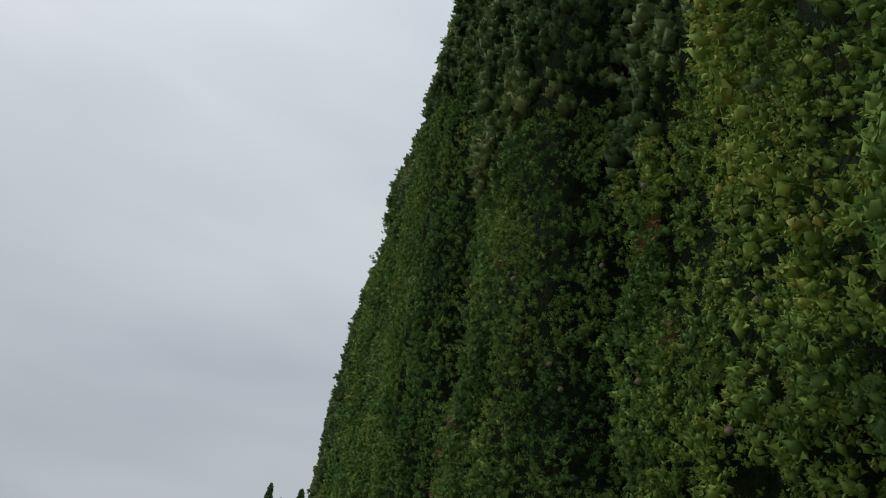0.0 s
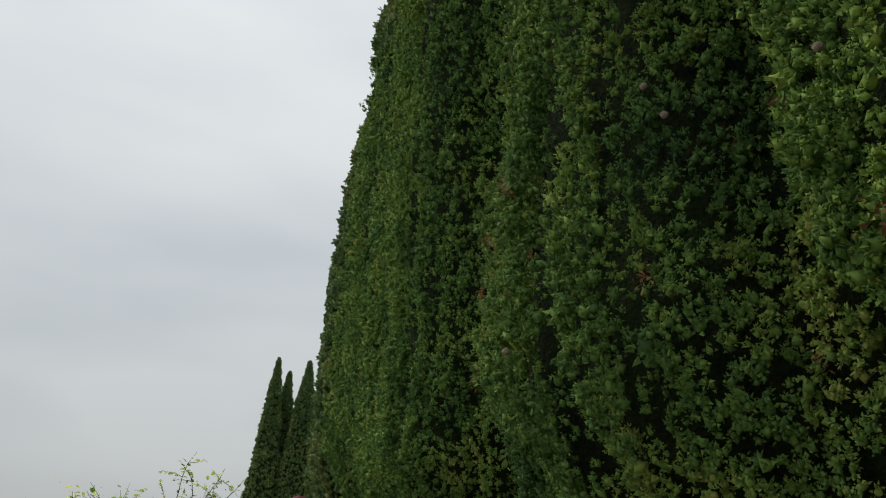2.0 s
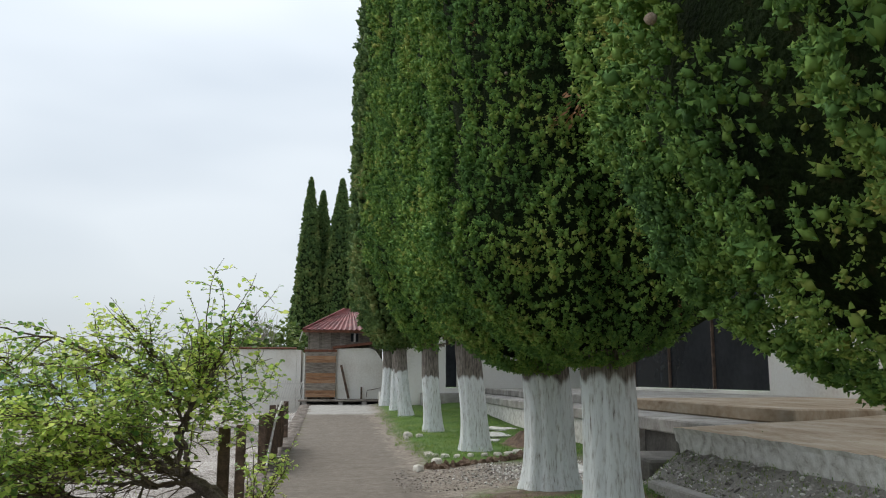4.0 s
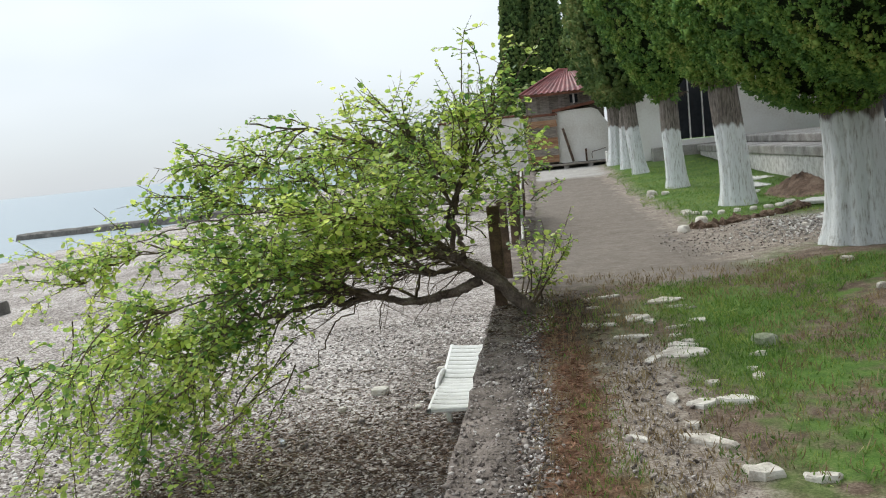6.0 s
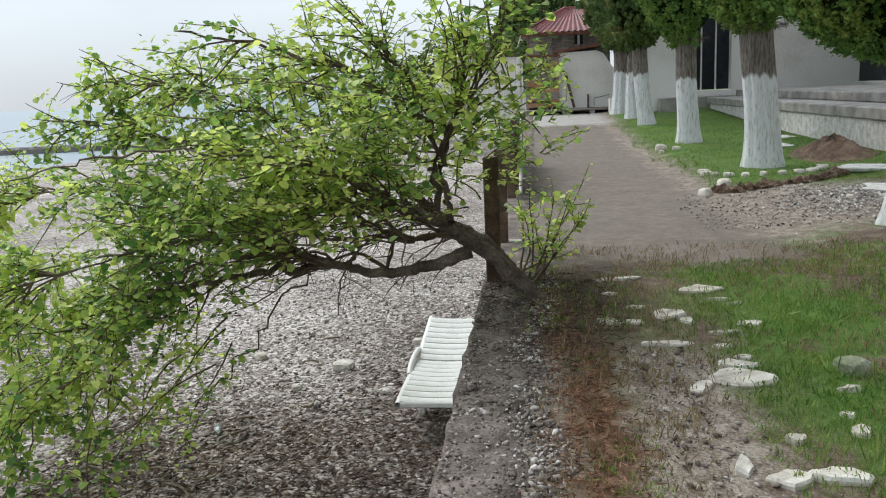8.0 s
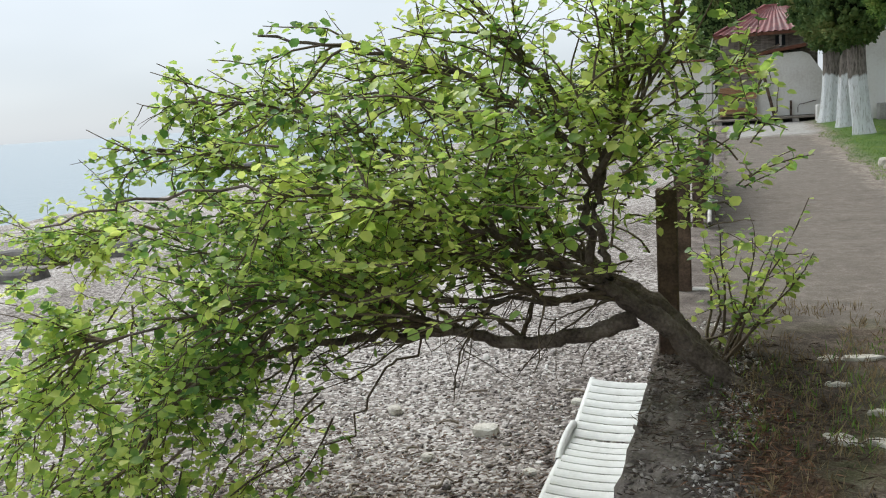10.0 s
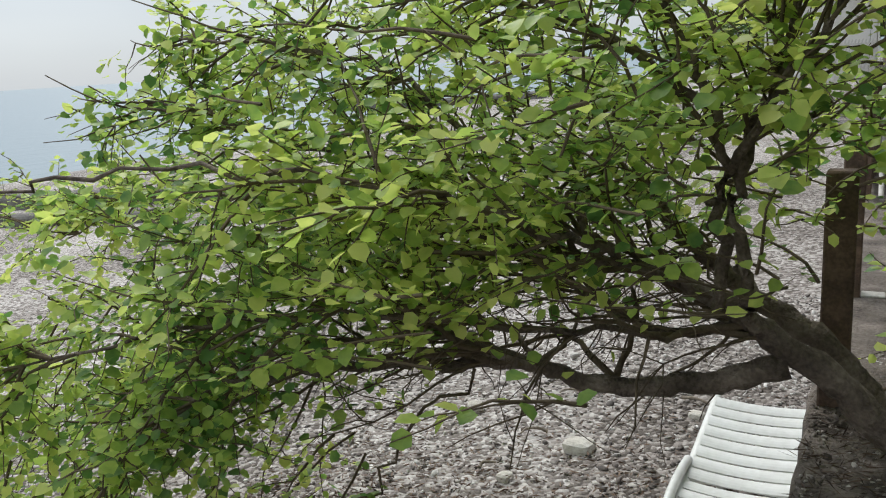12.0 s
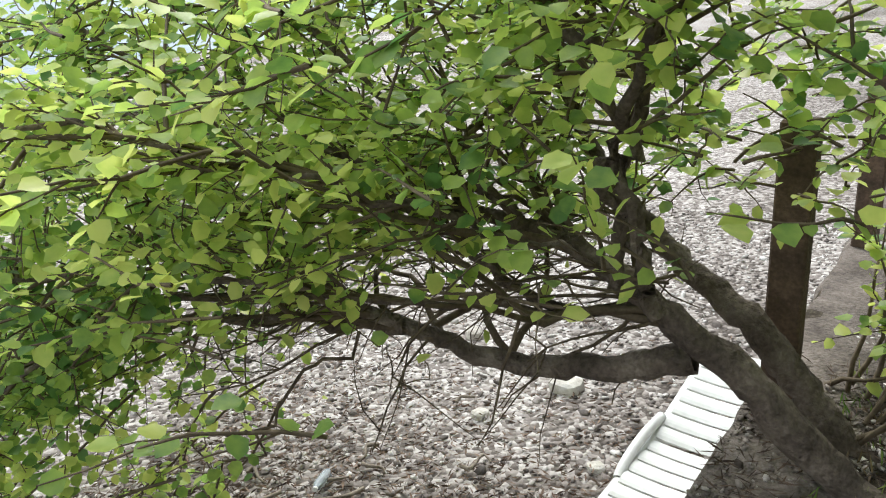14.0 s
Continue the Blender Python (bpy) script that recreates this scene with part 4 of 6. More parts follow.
def shrub():
    g = np.random.default_rng(77)
    root = new("leaning_shrub")
    root.location = (-0.45, 9.8, 0)
    tagged(root, "fresh green broad-leaved shrub leaning over the wall to the beach", "shrub")
    off = np.array([-0.45, 9.8, 0])
    limbs = [
        ([(-0.40, 9.78, -0.08), (-0.60, 9.70, 0.15), (-0.80, 9.66, 0.34), (-1.0, 9.6, 0.49), (-1.2, 9.58, 0.61), (-1.5, 9.58, 0.69), (-1.9, 9.6, 0.68), (-2.4, 9.6, 0.66)], 0.068, 0.012, 0.3),
        ([(-0.92, 9.62, 0.37), (-1.15, 9.57, 0.29), (-1.4, 9.5, 0.24), (-1.62, 9.43, 0.25), (-1.84, 9.33, 0.33), (-2.1, 9.2, 0.45), (-2.5, 9.25, 0.58), (-3.0, 9.2, 0.66)], 0.05, 0.014, 0.5),
        ([(-1.84, 9.33, 0.33), (-2.2, 9.2, 0.30), (-2.6, 9.0, 0.27), (-3.1, 8.8, 0.15), (-3.5, 8.6, -0.1)], 0.032, 0.010, 0.1),
        ([(-0.50, 9.97, -0.10), (-0.62, 9.95, 0.07), (-0.75, 9.95, 0.23), (-0.90, 9.95, 0.38), (-1.13, 9.97, 0.50), (-1.30, 10.0, 0.62), (-1.51, 10.05, 0.78), (-1.70, 10.1, 1.05), (-1.86, 10.15, 1.5)], 0.066, 0.016, 0.45),
        ([(-1.14, 9.54, 0.56), (-1.14, 9.5, 0.9), (-1.12, 9.48, 1.1), (-1.15, 9.3, 1.45), (-1.4, 9.2, 1.85)], 0.026, 0.010, 0.45),
        ([(-1.01, 9.56, 0.50), (-1.05, 9.5, 0.79), (-1.05, 9.48, 1.12), (-0.90, 9.35, 1.45), (-0.8, 9.3, 1.9)], 0.028, 0.010, 0.5),
        ([(-1.05, 9.6, 0.5), (-1.3, 9.5, 0.47), (-1.55, 9.45, 0.55), (-1.9, 9.4, 0.8), (-2.4, 9.2, 1.1), (-3.0, 9.0, 1.3), (-3.4, 8.9, 1.4)], 0.020, 0.005, 0.15),
        ([(-1.5, 9.58, 0.68), (-1.9, 9.45, 1.05), (-2.4, 9.3, 1.45), (-2.9, 9.15, 1.6), (-3.3, 9.05, 1.65)], 0.018, 0.005, 0.1),
        ([(-1.2, 9.58, 0.6), (-1.4, 9.15, 0.85), (-1.65, 8.75, 1.05), (-2.1, 8.4, 1.2), (-2.7, 8.1, 1.2), (-3.2, 7.95, 1.1)], 0.014, 0.004, 0.1),
        ([(-2.1, 9.2, 0.44), (-2.5, 8.75, 0.45), (-2.9, 8.4, 0.2), (-3.2, 8.1, -0.25)], 0.017, 0.006, 0.15),
        ([(-1.3, 9.5, 0.46), (-1.7, 9.1, 0.55), (-2.2, 8.7, 0.65), (-2.8, 8.35, 0.6), (-3.6, 8.1, 0.4)], 0.014, 0.004, 0.15),
        ([(-1.45, 10.15, 1.1), (-1.9, 10.0, 1.4), (-2.5, 9.8, 1.62), (-3.2, 9.6, 1.7)], 0.015, 0.005, 0.1),
        ([(-2.4, 9.6, 0.66), (-2.9, 9.6, 0.8), (-3.6, 9.5, 0.9), (-4.3, 9.4, 0.85), (-4.9, 9.3, 0.6)], 0.017, 0.004, 0.05),
        ([(-1.06, 9.42, 1.1), (-0.85, 9.25, 1.4), (-0.7, 9.15, 1.65), (-0.55, 9.1, 1.85)], 0.018, 0.007, 0.1),
        ([(-1.12, 9.36, 1.3), (-1.6, 9.2, 1.65), (-2.1, 9.1, 1.8), (-2.7, 9.0, 1.95)], 0.018, 0.007, 0.1),
    ]
    wood, thin, leaves, heads = [], [], [], []

    def bent(p, d, length, n, droop, wander):
        pts, d = [np.array(p, float)], np.array(d, float)
        for _ in range(n):
            d = d + g.normal(size=3) * wander
            d[2] -= droop
            d /= np.linalg.norm(d)
            pts.append(pts[-1] + d * length / n)
        return np.array(pts), d

    def leafy(pts, step, spare=0.0):
        seg = np.linalg.norm(np.diff(pts, axis=0), axis=1)
        at = np.concatenate([[0], np.cumsum(seg)])
        for t in np.arange(at[-1] * spare, at[-1], step):
            i = min(np.searchsorted(at, t, "right") - 1, len(seg) - 1)
            q = pts[i] + (pts[i + 1] - pts[i]) * (t - at[i]) / (seg[i] + 1e-9)
            d = (pts[i + 1] - pts[i]) / (seg[i] + 1e-9)
            side = np.cross(d, g.normal(size=3))
            leaves.append(q)
            heads.append(0.55 * d + 0.8 * side / (np.linalg.norm(side) + 1e-9))

    for pts, r0, r1, bare in limbs:
        line = smooth_line(pts, 6)
        line[1:-1] += g.normal(size=(len(line) - 2, 3)) * (0.006 if r0 > 0.045 else 0.016)
        rad = np.linspace(r0, r1, len(line)) * (1 + 0.06 * g.normal(size=len(line)))
        wood.append(tube(line - off, rad, 10 if r0 > 0.05 else 7, 0.08, int(r0 * 1e4)))
        n = len(line)
        total = np.linalg.norm(np.diff(line, axis=0), axis=1).sum()
        for _ in range(int(11 * total)):
            t = bare + (1 - bare) * g.uniform() ** 0.8
            i = min(int(t * (n - 1)), n - 2)
            d = line[i + 1] - line[i]
            d = d / np.linalg.norm(d) + g.normal(size=3) * np.array([0.5, 0.55, 0.5]) + np.array([-0.45, -0.1, 0.12])
            twig, end = bent(line[i], d / np.linalg.norm(d), g.uniform(0.3, 0.95), 6, g.uniform(-0.05, 0.10), 0.16)
            thin.append(tube(twig - off, np.linspace(0.0075, 0.0022, len(twig)), 4))
            leafy(twig, 0.042, 0.3)
            for _ in range(g.integers(4, 7)):
                j = g.integers(1, len(twig) - 1)
                e = end + g.normal(size=3) * 0.75
                sub, _ = bent(twig[j], e / np.linalg.norm(e), g.uniform(0.12, 0.38), 4, 0.04, 0.2)
                thin.append(tube(sub - off, np.linspace(0.0038, 0.0014, len(sub)), 3))
                leafy(sub, 0.031, 0.1)
    # crooked middling branches under the crown
    for _ in range(34):
        i = g.integers(0, 2)
        line = smooth_line(limbs[i][0], 6)
        p = line[g.integers(14, len(line) - 4)]
        d = np.array([-0.8, g.normal() * 0.5, g.uniform(-0.05, 0.7)])
        arm, end = bent(p, d / np.linalg.norm(d), g.uniform(0.5, 1.1), 9, 0.0, 0.26)
        if arm[:, 2].min() < p[2] - 0.06:
            continue
        thin.append(tube(arm - off, np.linspace(0.016, 0.006, len(arm)), 6, 0.1))
        for _ in range(3):
            e = end + g.normal(size=3) * 0.7
            sub, _ = bent(arm[g.integers(3, 9)], e / np.linalg.norm(e), g.uniform(0.15, 0.45), 5, 0.0, 0.3)
            thin.append(tube(sub - off, np.linspace(0.007, 0.002, len(sub)), 4))
            leafy(sub, 0.05, 0.4)
    # upright whips above the crown
    for _ in range(48):
        p = np.array([g.uniform(-3.5, -0.55), g.uniform(8.9, 10.0), 0])
        p[2] = 1.58 + 0.15 * p[0] + g.uniform(-0.25, 0.15)
        whip, _ = bent(p, (g.normal() * 0.25 - 0.15, g.normal() * 0.2, 1.0), g.uniform(0.25, 0.65), 6, -0.02, 0.14)
        thin.append(tube(whip - off, np.linspace(0.006, 0.0018, len(whip)), 4))
        leafy(whip, 0.04)
    # short leafy sprays on the side of the path
    for _ in range(42):
        p = (g.uniform(-1.0, -0.3), g.uniform(9.15, 10.0), g.uniform(1.0, 1.6))
        e = np.array([g.normal() * 0.5 + 0.1, g.normal() * 0.5, 0.45])
        spray, _ = bent(p, e / np.linalg.norm(e), g.uniform(0.15, 0.4), 5, 0.03, 0.2)
        thin.append(tube(spray - off, np.linspace(0.005, 0.0016, len(spray)), 4))
        leafy(spray, 0.03)
    # small sprays about the first post
    for _ in range(26):
        p = (g.uniform(-0.98, -0.62), g.uniform(9.8, 10.3), g.uniform(0.75, 1.25))
        e = np.array([g.normal() * 0.6 + 0.2, g.normal() * 0.5 - 0.3, 0.1])
        spray, _ = bent(p, e / np.linalg.norm(e), g.uniform(0.15, 0.35), 5, 0.05, 0.2)
        thin.append(tube(spray - off, np.linspace(0.005, 0.0016, len(spray)), 4))
        leafy(spray, 0.028)
    # leafy sprays that fill the middle above the limbs
    for _ in range(48):
        p = (g.uniform(-2.4, -0.75), g.uniform(9.0, 9.9), g.uniform(0.68, 1.25))
        e = np.array([g.normal() * 0.5 - 0.3, g.normal() * 0.5, 0.3])
        spray, _ = bent(p, e / np.linalg.norm(e), g.uniform(0.2, 0.5), 5, 0.03, 0.2)
        thin.append(tube(spray - off, np.linspace(0.006, 0.0016, len(spray)), 4))
        leafy(spray, 0.03)
    # level tiers of leafy sprays sweeping out to the sea
    for _ in range(70):
        p = np.array([g.uniform(-3.4, -0.8), g.uniform(8.3, 9.9), 0])
        p[2] = g.uniform(0.72, 1.75) + 0.12 * p[0]
        spray, end = bent(p, (-0.9 + g.normal() * 0.3, -0.25 + g.normal() * 0.45, 0.12 + 0.15 * g.normal()), g.uniform(0.35, 0.8), 6, 0.02, 0.12)
        thin.append(tube(spray - off, np.linspace(0.006, 0.0016, len(spray)), 4))
        leafy(spray, 0.03)
        for _ in range(2):
            e = end + g.normal(size=3) * np.array([0.6, 0.6, 0.2])
            sub, _ = bent(spray[g.integers(1, 5)], e / np.linalg.norm(e), g.uniform(0.15, 0.35), 4, 0.02, 0.15)
            thin.append(tube(sub - off, np.linspace(0.0038, 0.0014, len(sub)), 3))
            leafy(sub, 0.03)
    # drooping sprays on the seaward side
    for _ in range(80):
        p = np.array([g.uniform(-4.6, -2.45), g.uniform(7.8, 9.4), 0])
        p[2] = g.uniform(-0.4, 0.5)
        spray, _ = bent(p, (g.normal() * 0.4 - 0.3, g.normal() * 0.4 - 0.2, -0.25), g.uniform(0.5, 1.25), 8, 0.10, 0.14)
        thin.append(tube(spray - off, np.linspace(0.007, 0.002, len(spray)), 4))
        leafy(spray, 0.05)
        for _ in range(4):
            j = g.integers(1, len(spray) - 1)
            e = np.array([-0.3, -0.2, -0.4]) + g.normal(size=3) * 0.6
            sub, _ = bent(spray[j], e / np.linalg.norm(e), g.uniform(0.15, 0.4), 4, 0.05, 0.2)
            thin.append(tube(sub - off, np.linspace(0.004, 0.0014, len(sub)), 3))
            leafy(sub, 0.042)
    # one long bare hanging twig
    hang = smooth_line([(-2.0, 9.25, 0.30), (-2.2, 9.05, 0.05), (-2.45, 8.85, -0.3), (-2.65, 8.7, -0.6), (-2.8, 8.6, -0.95)], 5)
    leafy(hang, 0.12, 0.5)
    # the shaded underside on the wall side is bare
    at = np.array(leaves)
    floor = np.interp(at[:, 0], [-3.2, -2.3, -1.0, 0.0], [-1.3, 0.46, 0.82, 0.9])
    lit = at[:, 2] + 0.12 * g.normal(size=len(at)) > floor
    leaves[:] = [q for q, k in zip(leaves, lit) if k]
    heads[:] = [q for q, k in zip(heads, lit) if k]
    # the outer twigs stay low, and thin out towards the wall
    cap = lambda p: np.interp(p[:, 0], [-4.6, -3.4, -2.4, -1.6, -0.9], [1.35, 1.85, 2.1, 2.32, 2.6]) - 1.1 * np.clip(9.1 - p[:, 1], 0, 1) + 0.16 * waves(p[:, 0], p[:, 1], p[:, 2], 4.0, 8)
    at = np.array(leaves)
    ok = (at[:, 2] < cap(at)) & ((g.uniform(0, 1, len(at)) < 0.8) | (at[:, 2] > 0.6) | (at[:, 0] < -2.8))
    leaves[:] = [q for q, k in zip(leaves, ok) if k]
    heads[:] = [q for q, k in zip(heads, ok) if k]
    mids = np.array([np.array([*vv[:, :2].mean(0), vv[:, 2].max()]) for vv, ff in thin]) + off
    lows = np.array([vv[:, 2].mean() for vv, ff in thin])
    fits = (mids[:, 2] < cap(mids) + 0.03) & ((lows > 0.14) | (mids[:, 0] < -2.7))
    thin[:] = [q for q, k in zip(thin, fits) if k]
    hang[1:-1] += g.normal(size=(len(hang) - 2, 3)) * 0.025
    thin.append(tube(hang - off, np.linspace(0.008, 0.003, len(hang)), 5))
    leafy(hang, 0.035, 0.35)
    # suckers at the foot, on the side of the path
    for _ in range(11):
        p = (g.uniform(-0.85, -0.45), g.uniform(9.95, 10.4), 0.02)
        e = np.array([g.uniform(-0.15, 0.75), g.normal() * 0.25, 0.8])
        whip, end = bent(p, e / np.linalg.norm(e), g.uniform(0.45, 1.05), 6, 0.02, 0.16)
        thin.append(tube(whip - off, np.linspace(0.010, 0.002, len(whip)), 4))
        leafy(whip, 0.038, 0.35)
        for _ in range(3):
            e = end + g.normal(size=3) * 0.6
            sub, _ = bent(whip[g.integers(2, 6)], e / np.linalg.norm(e), g.uniform(0.12, 0.3), 4, 0.0, 0.2)
            thin.append(tube(sub - off, np.linspace(0.004, 0.0014, len(sub)), 3))
            leafy(sub, 0.045)
    for k, (vv, ff) in enumerate(wood):
        nm = "trunk" if k in (0, 3) else "limb"
        link(nm, quads(nm, vv, ff, True), M["bark"], root)
    tv, tf = joined(thin)
    link("twig_work", quads("twig_work", tv, tf, True), M["twig"], root, "fine dark brown twigs")
    at, to = np.array(leaves), np.array(heads)
    # the crown is thin along its upper outline and full below
    rim = np.interp(at[:, 0], [-4.6, -3.0, -1.5, -0.9], [0.55, 0.85, 1.15, 1.35])
    stay = g.uniform(0, 1, len(at)) < np.clip(1.05 - 0.5 * (at[:, 2] - rim), 0.8, 1.0)
    at, to = at[stay], to[stay]
    more = g.uniform(0, 1, len(at)) < np.where(at[:, 0] < -1.6, 0.38, 0.22)
    at = np.concatenate([at, at[more] + g.normal(size=(more.sum(), 3)) * 0.035])
    to = np.concatenate([to, to[more] + g.normal(size=(more.sum(), 3)) * 0.6])
    lv, lf = leaf_cloud(at - off, to, 0.051, g)
    link("foliage", quads("foliage", lv, lf, True), M["leaf"], root, "bright young green leaves")
    return root


shrub()


# ---- rusty fence on the wall ----
def fence():
    root = new("rusty_fence")
    root.matrix_basis = PM @ pose(0.09, 10.25, 0)
    tagged(root, "rusty iron posts and bent rails along the sea wall", "fence")
    zs = lambda s: float(ground_z(0.2, s))
    stations = (0.0, 1.65, 4.9, 7.2, 9.6, 12.1)
    for i, a in enumerate(stations):
        h = (0.98, 0.92, 0.9)[i % 3]
        wide = 0.115
        bm = boxed((-wide / 2, a - 0.045, -0.03), (wide / 2, a + 0.045, zs(10.25 + a) + h), 0.008)
        part("post", bm, M["rust"], root)
        if i in (1, 3):
            part("base_plate", boxed((wide / 2 + 0.004, a - 0.05, zs(10.25 + a) + 0.02), (wide / 2 + 0.13, a + 0.05, zs(10.25 + a) + 0.035), 0.004), M["pale_metal"], root, "pale painted plate")
    for z in (0.35, 0.62, 0.84):
        pts = [(0.02 * math.sin(3 * a + z * 9), a, z + zs(10.25 + a) + 0.03 * math.sin(1.3 * a + 5 * z)) for a in np.arange(4.9, 12.2, 0.4)]
        vv, ff = tube(pts, np.full(len(pts), 0.02), 6)
        link("rail", quads("rail", vv, ff, True), M["rust"], root)
    pts = [(0.14, 4.2, 0.15), (0.13, 5.2, 0.5), (0.12, 6.6, 0.82), (0.10, 8.4, 1.0)]
    vv, ff = tube(smooth_line(pts, 5), np.full(16, 0.022), 8)
    link("bent_pipe", quads("bent_pipe", vv, ff, True), M["pale_metal"], root, "bent pale painted pipe")
    # rusty ribbed sheets between the farther posts
    for lo, hi in ((4.95, 7.1), (7.3, 9.5)):
        u = np.arange(lo, hi, 0.03)
        rows = [np.stack([0.06 + 0.016 * np.sin(u * 42) + 0.03 * np.sin(2 * u + k), u, np.array([zs(10.25 + q) for q in u]) + h + 0.05 * np.sin(1.7 * u)], -1) for k, h in enumerate((0.06, 0.45, 0.86))]
        front = np.concatenate(rows)
        n = len(u)
        i, j = np.meshgrid(np.arange(2), np.arange(n - 1), indexing="ij")
        f = np.stack([i * n + j, i * n + j + 1, (i + 1) * n + j + 1, (i + 1) * n + j], -1).reshape(-1, 4)
        back = front + np.array([0.004, 0, 0])
        link("sheet", quads("sheet", np.concatenate([front, back]), np.concatenate([f, f[:, ::-1] + len(front)]), True), M["rust"], root, "rusty ribbed iron sheet")


fence()


# ---- the white sun lounger on the shingle ----
def lounger():
    root = new("sun_lounger")
    root.matrix_basis = PM @ pose(-0.41, 10.05, float(beach_z(-0.43, 10.8)) - 0.03, 0, 0, -1.2)
    tagged(root, "white plastic slatted sun lounger standing on the shingle by the wall", "sun lounger")
    half, seat_z = 0.272, 0.34

    def height(y):
        if y < 1.02:
            return seat_z + 0.02 * math.sin(y * 3.0)
        return seat_z + 0.01 + (y - 1.02) * 0.17

    def wave_slab(y0, y1, name, lab=""):
        ys = np.linspace(y0, y1, 6)
        bm = bmesh.new()
        top, low = [], []
        for y in ys:
            for x in np.linspace(-half, half, 7):
                sag = -0.018 * (1 - (x / half) ** 2)
                top.append(bm.verts.new((x, y, height(y) + sag + 0.012 * (1 - ((y - ys[0]) / (ys[-1] - ys[0]) * 2 - 1) ** 2))))
        for y in ys:
            for x in np.linspace(-half, half, 7):
                low.append(bm.verts.new((x, y, height(y) - 0.022)))
        for a in range(5):
            for b in range(6):
                i = a * 7 + b
                bm.faces.new((top[i], top[i + 1], top[i + 8], top[i + 7]))
                bm.faces.new((low[i], low[i + 7], low[i + 8], low[i + 1]))
        rim = [k for k in range(7)] + [a * 7 + 6 for a in range(1, 6)] + [5 * 7 + k for k in range(5, -1, -1)] + [a * 7 for a in range(4, 0, -1)]
        for a, b in zip(rim, rim[1:] + rim[:1]):
            bm.faces.new((top[a], top[b], low[b], low[a]))
        return part(name, bm, M["plastic"], root, lab, smooth=False)

    for k in range(9):
        wave_slab(0.02 + k * 0.112, 0.02 + k * 0.112 + 0.098, "seat_slat")
    for k in range(8):
        wave_slab(1.03 + k * 0.108, 1.03 + k * 0.108 + 0.094, "back_slat")
    for sx in (-1, 1):
        pts = [(sx * (half + 0.012), y, height(y) - 0.03) for y in np.linspace(0.0, 1.92, 14)]
        vv, ff = tube(pts, np.full(14, 0.03), 8)
        link("side_rail", quads("side_rail", vv, ff, True), M["plastic"], root)
        arm = smooth_line([(sx * (half + 0.02), 0.62, seat_z), (sx * (half + 0.03), 0.72, seat_z + 0.03), (sx * (half + 0.035), 0.95, seat_z + 0.05), (sx * (half + 0.03), 1.18, seat_z + 0.045)], 4)
        vv, ff = tube(arm, np.full(len(arm), 0.028), 8)
        link("armrest", quads("armrest", vv, ff, True), M["plastic"], root)
        for y in (0.42, 1.45):
            bm = bmesh.new()
            box(bm, (sx * 0.18 - 0.028, y + 0.1 - 0.035, -0.04), (sx * 0.18 + 0.028, y + 0.1 + 0.035, height(y) - 0.02), 0.008)
            part("leg", bm, M["plastic"], root)
    part("front_rail", boxed((-half, 0.0, seat_z - 0.05), (half, 0.03, seat_z - 0.005), 0.01), M["plastic"], root)


lounger()


